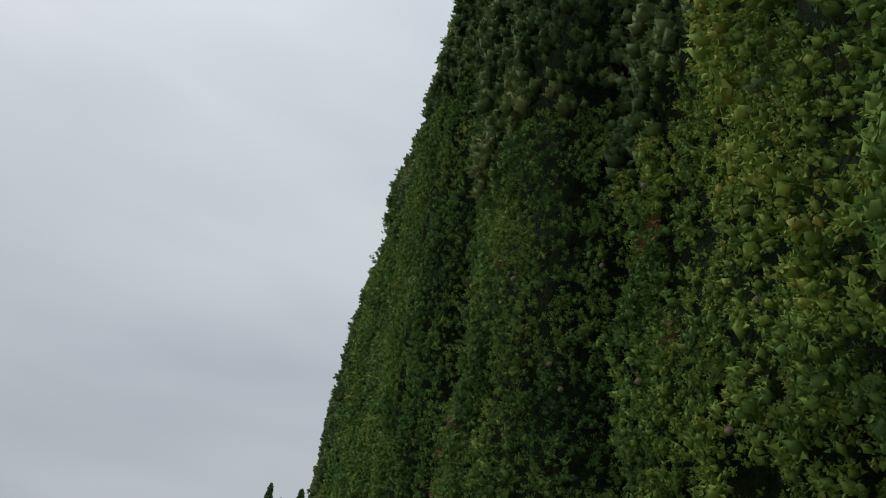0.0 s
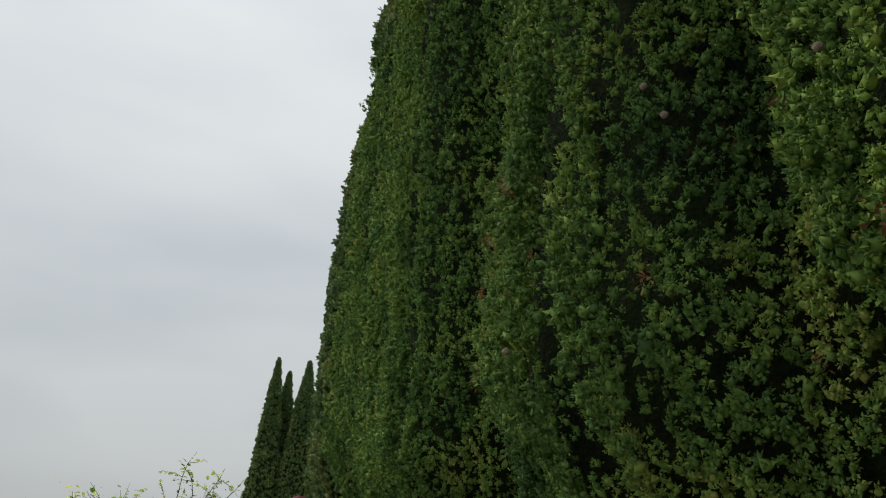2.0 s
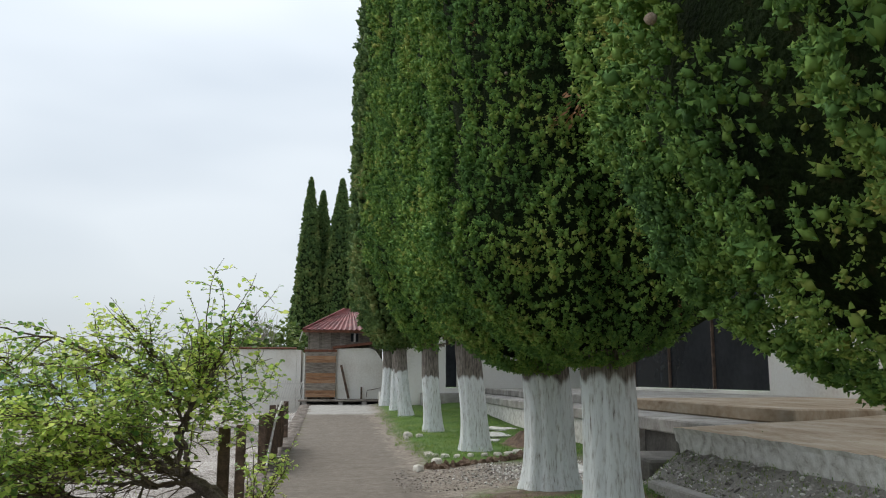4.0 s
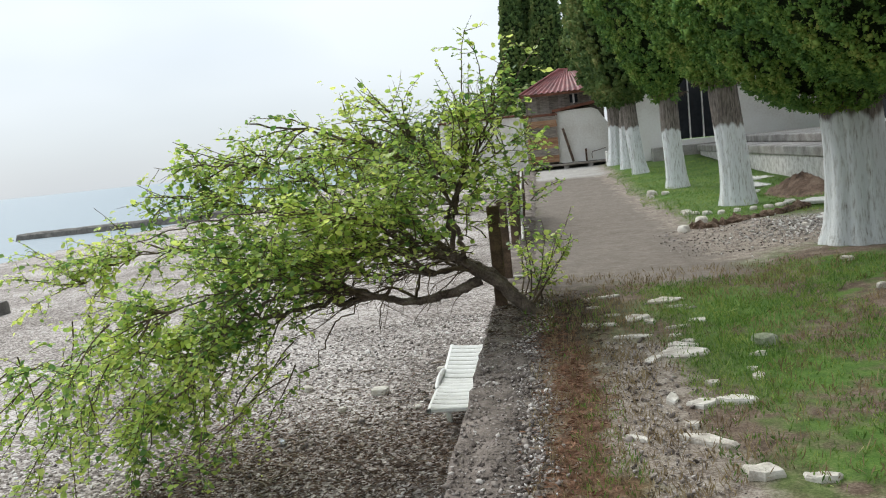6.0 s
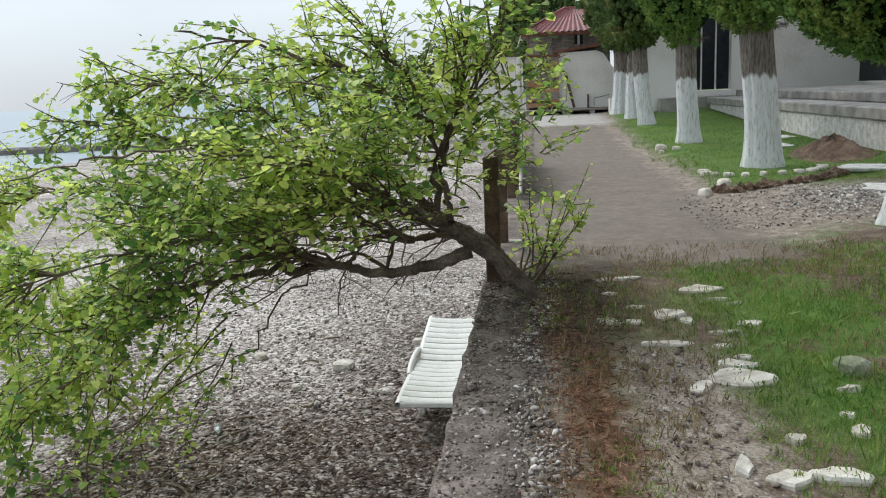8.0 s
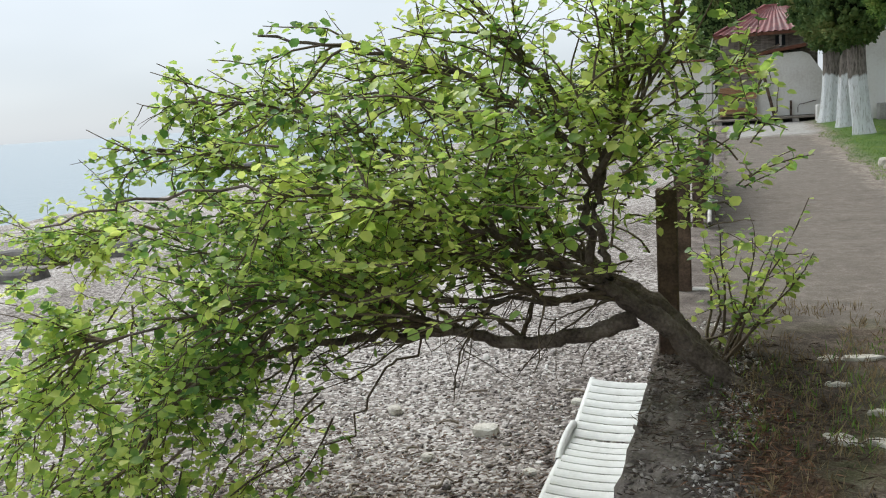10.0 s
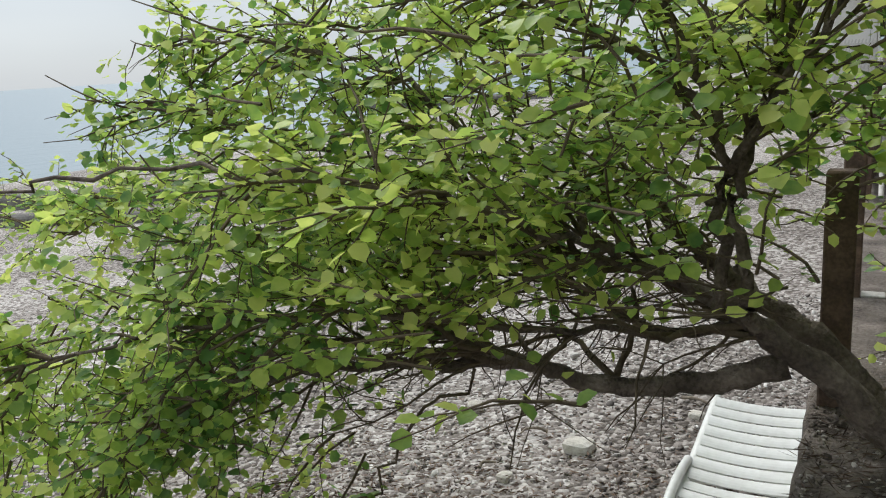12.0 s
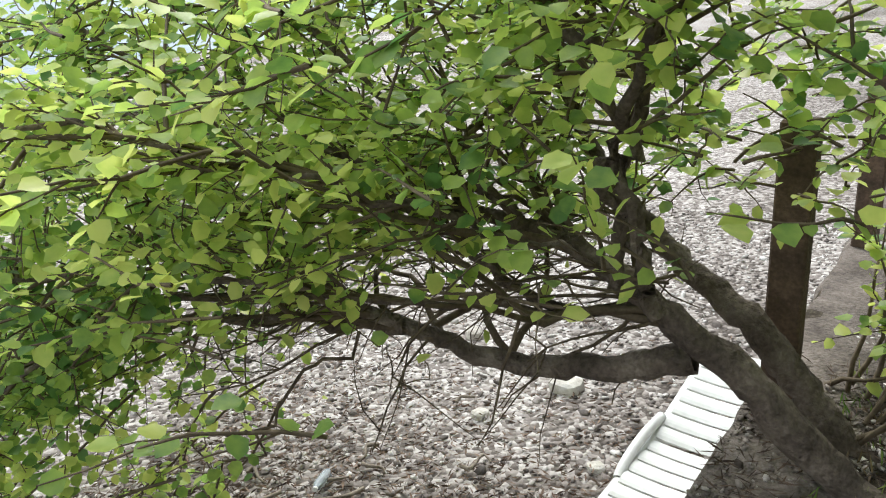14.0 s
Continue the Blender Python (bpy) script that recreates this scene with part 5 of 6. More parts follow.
# ---- the house at the end of the path ----
def house():
    root = new("wooden_house")
    z0 = 0.42
    root.matrix_basis = PM @ pose(0, 36.2, 0)
    tagged(root, "small house with board walls, a white lean-to and a red roof", "house")
    g = np.random.default_rng(8)
    # upper storey of upright grey boards
    for k in range(24):
        a = 0.28 + k * 0.125
        part("wall_board", boxed((a, 0.55 + g.uniform(-0.006, 0.006), 0.6), (a + 0.119, 0.585 + g.uniform(0, 0.008), 3.52)), M["board"], root)
    part("wall", boxed((0.22, 0.60, 0.2), (3.35, 4.0, 3.5)), M["board"], root, "grey weathered timber wall")
    for k in range(9):
        part("side_board", boxed((0.19, 0.62 + k * 0.37, 0.4), (0.215, 0.62 + k * 0.37 + 0.355, 3.48)), M["board"], root)
    win = part("window", boxed((2.0, 0.515, 3.02), (2.32, 0.545, 3.36), 0.004), M["glass"], root, "small dark window")
    part("window_frame", boxed((2.12, 0.50, 3.0), (2.20, 0.512, 3.38)), M["frame"], win)
    # enclosed corner of level boards, orange and grey
    tones = ["orange_board", "orange_board", "board", "board", "orange_board", "orange_board", "orange_board", "board", "board", "board", "orange_board", "orange_board", "board"]
    z = 0.70
    for k, tone in enumerate(tones):
        h = 0.142
        part("level_board", boxed((0.16 + g.uniform(-0.012, 0.012), -0.16, z), (1.38 + g.uniform(-0.012, 0.012), -0.13 + g.uniform(0, 0.01), z + h - 0.007)), M[tone], root)
        z += h
    part("corner_post", boxed((0.10, -0.14, 0.6), (0.19, -0.05, 2.75), 0.006), M["board"], root)
    part("porch_side", boxed((0.12, -0.05, 0.62), (0.15, 0.56, 2.5)), M["board"], root)
    part("porch_rail", boxed((0.05, -0.18, 2.56), (1.42, -0.10, 2.66), 0.008), M["rust_red"], root)
    # white lean-to
    bm = bmesh.new()
    prof = [(1.36, 0.62), (3.46, 0.62), (3.46, 2.0), (3.05, 2.62), (2.8, 2.74), (1.36, 2.70)]
    front = [bm.verts.new((a, 0.0, b)) for a, b in prof]
    back = [bm.verts.new((a, 0.5, b)) for a, b in prof]
    bm.faces.new(front)
    bm.faces.new(back[::-1])
    for i in range(len(prof)):
        j = (i + 1) % len(prof)
        bm.faces.new((front[i], front[j], back[j], back[i]))
    part("white_wall", bm, M["white_wall"], root, "white plastered wall of the lean-to")
    bm = bmesh.new()
    box(bm, (-0.85, -0.12, -0.055), (0.85, 0.5, 0.055), 0.008, pose(2.08, 0.0, 2.84, 0, -7, 0))
    part("coping", bm, M["rust_red"], root, "rusty sloping eave beam")
    # leaning beam, short post, bent bar
    part("leaning_beam", box(bmesh.new(), (-0.05, -0.06, 0), (0.05, 0.0, 1.42), 0.006, pose(1.93, -0.14, 0.64, 0, -13.5, 0)), M["rust"], root, "dark beam leaning on the white wall")
    part("short_post", boxed((2.42, -0.16, 0.62), (2.49, -0.09, 1.12), 0.005), M["rust"], root)
    bar = smooth_line([(2.68, -0.1, 0.7), (2.70, -0.1, 0.95), (2.9, -0.1, 1.0), (3.25, -0.1, 1.08)], 4)
    vv, ff = tube(bar, np.full(len(bar), 0.014), 6)
    link("bent_bar", quads("bent_bar", vv, ff, True), M["rust"], root)
    # deck on blocks
    for k in range(6):
        part("deck_board", boxed((-0.1 + g.uniform(-0.02, 0.02), -1.15 + k * 0.19, 0.55), (3.62 + g.uniform(-0.03, 0.03), -1.15 + k * 0.19 + 0.18, 0.605), 0.004), M["board"], root)
    for a in (0.05, 1.5, 2.45, 3.45):
        part("block", boxed((a, -1.1, 0.2), (a + 0.19, -0.85, 0.546), 0.01), M["concrete"], root, "concrete block")
    # dark sheet added for the shade in the gap below the boards
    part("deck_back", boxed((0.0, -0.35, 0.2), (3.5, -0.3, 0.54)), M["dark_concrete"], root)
    # hipped roof of ribbed tiles
    ew0, ew1, es0, es1, ez = -0.02, 4.0, 0.1, 4.3, 3.50
    rw0, rw1, rs, rz = 1.72, 2.35, 2.0, 4.52

    def slope(a, b, c, d, ribs, name):
        """Ribbed sheet over the corners a, b (eave) and c, d (ridge, above b and a)."""
        a, b, c, d = (np.array(q, float) for q in (a, b, c, d))
        nrm = np.cross(b - a, d - a)
        nrm /= np.linalg.norm(nrm)
        nu, nv = ribs * 6, 13
        vv = []
        for i in range(nu + 1):
            u = i / nu
            for j in range(nv + 1):
                t = j / nv
                # ribs keep their width: follow the eave, clipped by the hips
                e = a + (b - a) * u
                lo = np.array(d) + (np.array(c) - d) * u
                q = e + (lo - e) * t
                vv.append(q + nrm * (0.022 * math.cos(u * ribs * 2 * math.pi) + 0.018 * (t * nv % 1.0) + 0.012 * (j % 2)))
        n = nv + 1
        ff = [[i * n + j, (i + 1) * n + j, (i + 1) * n + j + 1, i * n + j + 1] for i in range(nu) for j in range(nv)]
        return link(name, quads(name, np.array(vv), np.array(ff), True), M["roof"], root, "dark red ribbed roof tiles")

    slope((ew0, es0, ez), (ew1, es0, ez), (rw1, rs, rz), (rw0, rs, rz), 18, "roof_front")
    slope((ew0, es1, ez), (ew0, es0, ez), (rw0, rs, rz), (rw0, rs + 0.3, rz), 18, "roof_side")
    slope((ew1, es0, ez), (ew1, es1, ez), (rw1, rs + 0.3, rz), (rw1, rs, rz), 18, "roof_side")
    slope((ew1, es1, ez), (ew0, es1, ez), (rw0, rs + 0.3, rz), (rw1, rs + 0.3, rz), 18, "roof_back")
    ridge = part("ridge", boxed((rw0 - 0.05, rs - 0.02, rz - 0.02), (rw1 + 0.05, rs + 0.32, rz + 0.04), 0.015), M["roof"], root)
    for p, q in (((ew0, es0, ez), (rw0, rs, rz)), ((ew1, es0, ez), (rw1, rs, rz))):
        vv, ff = tube([p, q], [0.05, 0.05], 8)
        link("hip_tile", quads("hip_tile", vv + np.array([0, 0, 0.02]), ff, True), M["roof"], root)
    part("fascia", boxed((ew0, es0 + 0.02, ez - 0.12), (ew1, es0 + 0.05, ez - 0.015), 0.004), M["rust_red"], root)
    part("soffit", boxed((ew0 + 0.03, es0 + 0.06, ez - 0.06), (ew1 - 0.03, es1 - 0.05, ez - 0.03)), M["board"], root)
    gut = smooth_line([(-0.04, 0.12, 3.42), (-0.10, 0.1, 3.2), (-0.16, 0.1, 3.0)], 3)
    vv, ff = tube(gut, np.full(len(gut), 0.03), 6)
    link("downpipe", quads("downpipe", vv, ff, True), M["pale_metal"], root, "short white downpipe")


house()


def boundary_wall():
    ob = part("wall_boundary", boxed((-3.6, 38.0, 0.0), (-0.32, 38.25, 2.72), 0.01), M["white_wall"], m=PM)
    tagged(ob, "white plastered boundary wall with a tile coping", "wall", kind="structure")
    for k in range(18):
        a = -3.68 + k * 0.187
        part("coping_tile", box(bmesh.new(), (0, 0, 0), (0.178, 0.36, 0.07), 0.012, pose(a, 37.94, 2.73, 4, 0, 0)), M["rust_red"], ob)
    side = part("wall_boundary", boxed((-0.31, 38.01, 0.0), (-0.12, 46.0, 2.7), 0.01), M["white_wall"], m=PM)
    tagged(side, "white plastered side of the boundary wall", "wall", kind="structure")


boundary_wall()


def picket():
    root = new("picket_fence")
    root.matrix_basis = PM @ pose(-1.35, 37.2, float(ground_z(0.2, 37.2)))
    tagged(root, "low white picket fence leaning beside the house", "fence")
    for k in range(15):
        part("picket", box(bmesh.new(), (-0.02, 0, 0), (0.02, 0.02, 0.98), 0.004, pose(k * 0.1, 0, 0.02, 0, 14, 0)), M["frame"], root)
    for z in (0.2, 0.8):
        part("rail", boxed((-0.02, 0.024, z), (1.62, 0.05, z + 0.05), 0.004), M["frame"], root)
    for a in (-0.05, 1.6):
        part("post", boxed((a, 0.02, -0.3), (a + 0.07, 0.09, 1.05), 0.006), M["frame"], root)


picket()


# ---- the terrace and the white building behind the trees ----
def terrace():
    g = np.random.default_rng(4)
    # worn slab with a ragged flaking front
    ss = np.concatenate([np.arange(-8, 11.05, 0.15)])
    rows = []
    for a, z in ((5.34, 0.42), (5.36, 0.62), (5.33, 0.84), (5.30, 0.90), (5.52, 0.905), (7.2, 0.97), (9.0, 1.08), (11.0, 1.16)):
        rows.append(np.stack([a + g.normal(size=len(ss)) * 0.012, ss, z + g.normal(size=len(ss)) * 0.006], -1))
    vv = np.stack(rows, 0)
    a, b = vv.shape[:2]
    i, j = np.meshgrid(np.arange(a - 1), np.arange(b - 1), indexing="ij")
    fr = (np.stack([i * b + j, (i + 1) * b + j, (i + 1) * b + j + 1, i * b + j + 1], -1))
    front = link("terrace_front", quads("terrace_front", vv[:4].reshape(-1, 3), fr[:3].reshape(-1, 4)), M["flaky_white"], m=PM)
    tagged(front, "flaking whitewashed edge of the raised terrace", "terrace", kind="structure")
    top = link("terrace", quads("terrace", vv[3:].reshape(-1, 3), fr[:4].reshape(-1, 4)), M["terrace"], m=PM)
    tagged(top, "worn brown and grey concrete terrace in front of the building", "terrace", kind="structure")
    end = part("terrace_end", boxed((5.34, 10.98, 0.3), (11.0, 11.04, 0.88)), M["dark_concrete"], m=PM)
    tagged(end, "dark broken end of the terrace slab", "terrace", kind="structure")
    slab = part("terrace_slab", boxed((6.0, 11.4, 0.70), (11.0, 31.8, 0.90), 0.02), M["concrete"], m=PM)
    tagged(slab, "grey concrete slab over a dark block standing in for shade", "terrace", kind="structure")
    # solid dark block added as the shade below the slab
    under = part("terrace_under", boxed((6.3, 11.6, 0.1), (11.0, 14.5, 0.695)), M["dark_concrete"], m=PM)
    tagged(under, "dark block standing in for the shade under the slab", "terrace", kind="structure")
    low_wall = part("terrace_low_wall", boxed((6.08, 14.504, -0.1), (11.0, 31.7, 0.695), 0.02), M["flaky_white"], m=PM)
    tagged(low_wall, "flaking whitewashed wall under the slab", "terrace", kind="structure")
    for lo, hi, mat in ((11.05, 17.0, "terrace"), (17.004, 31.8, "concrete")):
        upper = part("terrace_upper", boxed((6.9, lo, 0.904), (11.0, hi, 1.1), 0.02), M[mat], m=PM)
        tagged(upper, "upper step of the worn terrace", "terrace", kind="structure")
    st = part("low_step", boxed((5.1, 11.3, 0.2), (5.95, 12.6, 0.48), 0.03), M["dark_concrete"], m=PM)
    tagged(st, "low broken concrete step beside the terrace", "step", kind="structure")
    kerb = part("kerb", box(boxed((4.70, -6.0, -0.1), (4.88, 5.0, 0.36), 0.015), (4.70, 5.004, -0.1), (4.88, 10.4, 0.355), 0.015), M["concrete"], m=PM)
    tagged(kerb, "weathered concrete kerb holding back the gravel", "kerb", kind="structure")


terrace()


def white_building():
    root = new("white_building")
    root.matrix_basis = PM
    tagged(root, "long white building with large dark windows behind the cypresses", "building")
    # seaward facade: wall pieces round long dark windows
    for lo, hi in (((11.0, -12.0, 0.9), (11.3, 18.9, 6.5)), ((11.0, 18.9, 4.6), (11.3, 36.0, 6.5)), ((11.0, 18.9, 0.9), (11.3, 36.0, 1.19))):
        part("wall", boxed(lo, hi, 0.01), M["white_wall"], root, "white plastered facade")
    for k in range(6):
        a = 18.95 + k * 2.84
        pane = part("window", boxed((11.12, a, 1.2), (11.16, a + 2.78, 4.58)), M["glass"], root, "large dark window pane")
        part("window_frame", boxed((11.06, a - 0.04, 1.195), (11.20, a + 0.02, 4.59)), M["rust"], pane)
    # wing that closes the view along the path
    for lo, hi in (((4.05, 33.0, 0.45), (5.55, 33.3, 4.6)), ((7.0, 33.0, 0.45), (12.0, 33.3, 4.6)), ((5.55, 33.0, 3.7), (7.0, 33.3, 4.6)), ((5.55, 33.0, 0.45), (7.0, 33.3, 1.12))):
        part("wing_wall", boxed(lo, hi, 0.01), M["white_wall"], root, "white plastered wall")
    for k in range(3):
        a = 5.58 + k * 0.47
        pane = part("window", boxed((a, 33.12, 1.14), (a + 0.44, 33.15, 3.68)), M["glass"], root, "tall dark window pane")
        part("window_frame", boxed((a - 0.02, 33.08, 1.13), (a + 0.02, 33.18, 3.69)), M["frame"], pane)
    part("plinth", boxed((4.6, 32.4, 0.2), (9.5, 32.97, 0.92), 0.02), M["concrete"], root, "grey concrete plinth")
    part("roof", boxed((3.9, 32.7, 4.62), (14.0, 46.0, 4.85), 0.02), M["rust_red"], root)
    part("box_step", boxed((3.1, 34.3, 0.35), (3.7, 34.8, 0.95), 0.02), M["white_wall"], root, "small white masonry block")


white_building()


# ---- far things ----
def scatter_bush(name, centre, radii, n, size, seed, label, mat, category="bush"):
    g = np.random.default_rng(seed)
    root = new(name)
    root.matrix_basis = PM @ pose(centre[0], centre[1], 0.2)
    tagged(root, label, category)
    th, ph = g.uniform(0, 6.283, n), np.arccos(g.uniform(-0.1, 1, n))
    lump = 1 + 0.28 * waves(np.cos(th) * 2, np.sin(th) * 2, np.cos(ph) * 2, 1.5, seed)
    rr = lump * g.uniform(0.55, 1.0, n) ** 0.5
    p = np.stack([radii[0] * rr * np.sin(ph) * np.cos(th), radii[1] * rr * np.sin(ph) * np.sin(th), centre[2] + radii[2] * rr * np.cos(ph)], -1)
    vv, ff = leaf_cloud(p, g.normal(size=(n, 3)), size, g)
    link("foliage", quads("foliage", vv, ff), mat, root)
    thin = []
    for _ in range(14):
        i = g.integers(0, n)
        thin.append(tube(smooth_line([(0, 0, -0.2), p[i] * 0.45 + g.normal(size=3) * 0.1, p[i]], 4), np.linspace(0.05, 0.012, 9), 5))
    vv, ff = joined(thin)
    link("stem_work", quads("stem_work", vv, ff, True), M["twig"], root)
    return root


scatter_bush("far_bush", (-3.6, 42.0, 1.2), (2.6, 1.6, 2.3), 1500, 0.26, 61, "olive green bushes behind the boundary wall", M["bush"])
scatter_bush("far_bush", (-1.6, 48.0, 1.5), (2.2, 1.6, 2.9), 1300, 0.28, 62, "tall yellowish green bush behind the boundary wall", M["bush"])
scatter_bush("far_bush", (-7.0, 52.0, 0.4), (4.0, 2.0, 2.6), 1500, 0.32, 63, "dark green bushes farther along the shore", M["bush"])


def bare_tree(w, s, seed):
    g = np.random.default_rng(seed)
    root = new("bare_tree")
    root.matrix_basis = PM @ pose(w, s, 0.3)
    tagged(root, "thin grey bare tree behind the boundary wall", "tree")
    link("trunk", quads("trunk", *tube([(0, 0, -0.2), (0.05, 0, 1.6), (0, 0.05, 3.0)], [0.09, 0.07, 0.05], 7), True), M["bare_twig"], root)
    twigs = []
    for _ in range(60):
        b = np.array([0, 0, g.uniform(1.4, 3.0)])
        d = np.array([g.normal() * 0.45, g.normal() * 0.45, 1.0])
        L = g.uniform(0.8, 2.2)
        twigs.append(tube(smooth_line([b, b + d * L * 0.5 + g.normal(size=3) * 0.08, b + d * L + g.normal(size=3) * 0.12], 4), np.linspace(0.024, 0.006, 9), 4))
    link("twig_work", quads("twig_work", *joined(twigs), True), M["bare_twig"], root)


bare_tree(-2.2, 44.0, 71)
bare_tree(-3.4, 46.5, 72)


def headland():
    th = np.linspace(radians(4), radians(31), 90)
    ridge = 6 + 13 * np.clip((radians(26) - th) / radians(14), 0, 1) + 1.6 * waves(th * 60, th * 23, 0 * th, 1.0, 12)
    ridge *= np.clip((radians(31) - th) / radians(5), 0, 1)
    vv = []
    for k, (d, q) in enumerate(((420, 0.0), (460, 0.7), (520, 1.0), (620, 0.9))):
        vv.append(np.stack([-np.sin(th) * d, np.cos(th) * d, -2.4 + ridge * q], -1))
    vv = np.stack(vv, 0)
    a, b = vv.shape[:2]
    i, j = np.meshgrid(np.arange(a - 1), np.arange(b - 1), indexing="ij")
    ff = np.stack([i * b + j, (i + 1) * b + j, (i + 1) * b + j + 1, i * b + j + 1], -1).reshape(-1, 4)
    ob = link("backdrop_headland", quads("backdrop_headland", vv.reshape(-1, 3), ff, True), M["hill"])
    tagged(ob, "wooded headland across the bay, haze put into its colour", "headland", kind="structure")


headland()


def groyne(points, width, height, name, label, mat, seed):
    g = np.random.default_rng(seed)
    line = smooth_line(points, 14)
    n = len(line)
    rows = []
    d = np.gradient(line[:, :2], axis=0)
    d /= np.linalg.norm(d, axis=1)[:, None]
    side = np.stack([d[:, 1], -d[:, 0]], -1)
    for a, z in ((-0.62, -0.6), (-0.5, 0.75), (-0.38, 1.0), (0.38, 1.0), (0.5, 0.75), (0.62, -0.6)):
        jit = g.normal(size=(n, 2)) * 0.05
        rows.append(np.concatenate([line[:, :2] + side * a * width * (1 + jit[:, :1]), (line[:, 2] + height * z * (1 + 0.5 * jit[:, 1]))[:, None]], 1))
    vv = np.stack(rows, 0)
    a, b = vv.shape[:2]
    i, j = np.meshgrid(np.arange(a - 1), np.arange(b - 1), indexing="ij")
    ff = np.stack([i * b + j, (i + 1) * b + j, (i + 1) * b + j + 1, i * b + j + 1], -1).reshape(-1, 4)
    ff = [tuple(q) for q in ff] + [tuple(i * b for i in range(a))[::-1], tuple(i * b + b - 1 for i in range(a))]
    me = bpy.data.meshes.new(name)
    me.from_pydata([tuple(q) for q in vv.reshape(-1, 3).tolist()], [], ff)
    ob = link(name, me, mat, m=PM)
    return tagged(ob, label, "groyne")


groyne([(-46, 70.5, -2.3), (-40, 71.5, -2.25), (-34, 73, -2.2), (-26, 75, -2.0)], 2.2, 0.55, "groyne", "dark wet concrete groyne reaching into the sea", M["dark_concrete"], 3)
groyne([(-30, 20.8, -2.1), (-24, 21.6, -1.95), (-19, 22.4, -1.8), (-14.6, 23.3, -1.66)], 0.8, 0.34, "beach_beam", "long low concrete beam half buried in the shingle", M["dark_concrete"], 4)
groyne([(-22, 18.6, -1.9), (-18.5, 19.4, -1.78), (-14.8, 20.1, -1.68)], 0.6, 0.22, "beach_beam", "short broken concrete beam in the shingle", M["dark_concrete"], 5)


# ---- small things ----
def stone_mesh(name, rx, ry, rz, seed, jag=0.16):
    g = np.random.default_rng(seed)
    bm = bmesh.new()
    bmesh.ops.create_icosphere(bm, subdivisions=2, radius=1.0)
    k = g.uniform(-1, 1, (5, 3))
    for vert in bm.verts:
        p = np.array(vert.co)
        q = np.sign(p) * np.abs(p) ** 0.62
        q = q * (1 + jag * sum(math.sin(3 * float(p @ a) + 2 * i) for i, a in enumerate(k)) / 3)
        vert.co = Vector((q[0] * rx, q[1] * ry, q[2] * rz))
    return from_bm(name, bm, False)


def flag_mesh(name, rx, ry, rz, seed):
    """A flat angular piece of broken flagstone with a chipped rim."""
    g = np.random.default_rng(seed)
    k = int(g.integers(5, 8))
    a = np.sort((np.arange(k) + g.uniform(-0.32, 0.32, k)) / k * 2 * np.pi)
    rim = np.stack([np.cos(a), np.sin(a)], -1) * g.uniform(0.78, 1.25, (k, 1))
    rim = np.concatenate([[p, 0.5 * (p + q) + g.normal(size=2) * 0.05] for p, q in zip(rim, np.roll(rim, -1, 0))])
    bm = bmesh.new()
    tilt = g.normal(size=2) * 0.15
    rings = []
    for shrink, z in ((1.0, -1.0), (1.04, 0.45), (0.93, 1.0)):
        rings.append([bm.verts.new((p[0] * rx * shrink, p[1] * ry * shrink, rz * (z + (z > 0) * (tilt @ p + g.normal() * 0.10)))) for p in rim])
    mid = bm.verts.new((0, 0, rz * (1.0 + g.normal() * 0.1)))
    n = len(rim)
    for lo, hi in zip(rings, rings[1:]):
        for i in range(n):
            bm.faces.new((lo[i], lo[(i + 1) % n], hi[(i + 1) % n], hi[i]))
    for i in range(n):
        bm.faces.new((rings[2][i], rings[2][(i + 1) % n], mid))
    bm.faces.new(rings[0][::-1])
    return from_bm(name, bm, False)


def put_stone(name, w, s, rx, ry, rz, turn, seed, label, group, z=None, mat="stone"):
    me = flag_mesh(name, rx, ry, 0.75 * rz, seed) if name in ("stone_slab", "rubble_sheet") else stone_mesh(name, rx, ry, rz, seed)
    zz = float(ground_z(w, s)) if z is None else z
    ob = link(name, me, M[mat], m=PM @ pose(w, s, zz + rz * (0.1 if name == "stone_slab" else 0.35), 0, 0, turn))
    tagged(ob, label, "stone", group)
    return ob


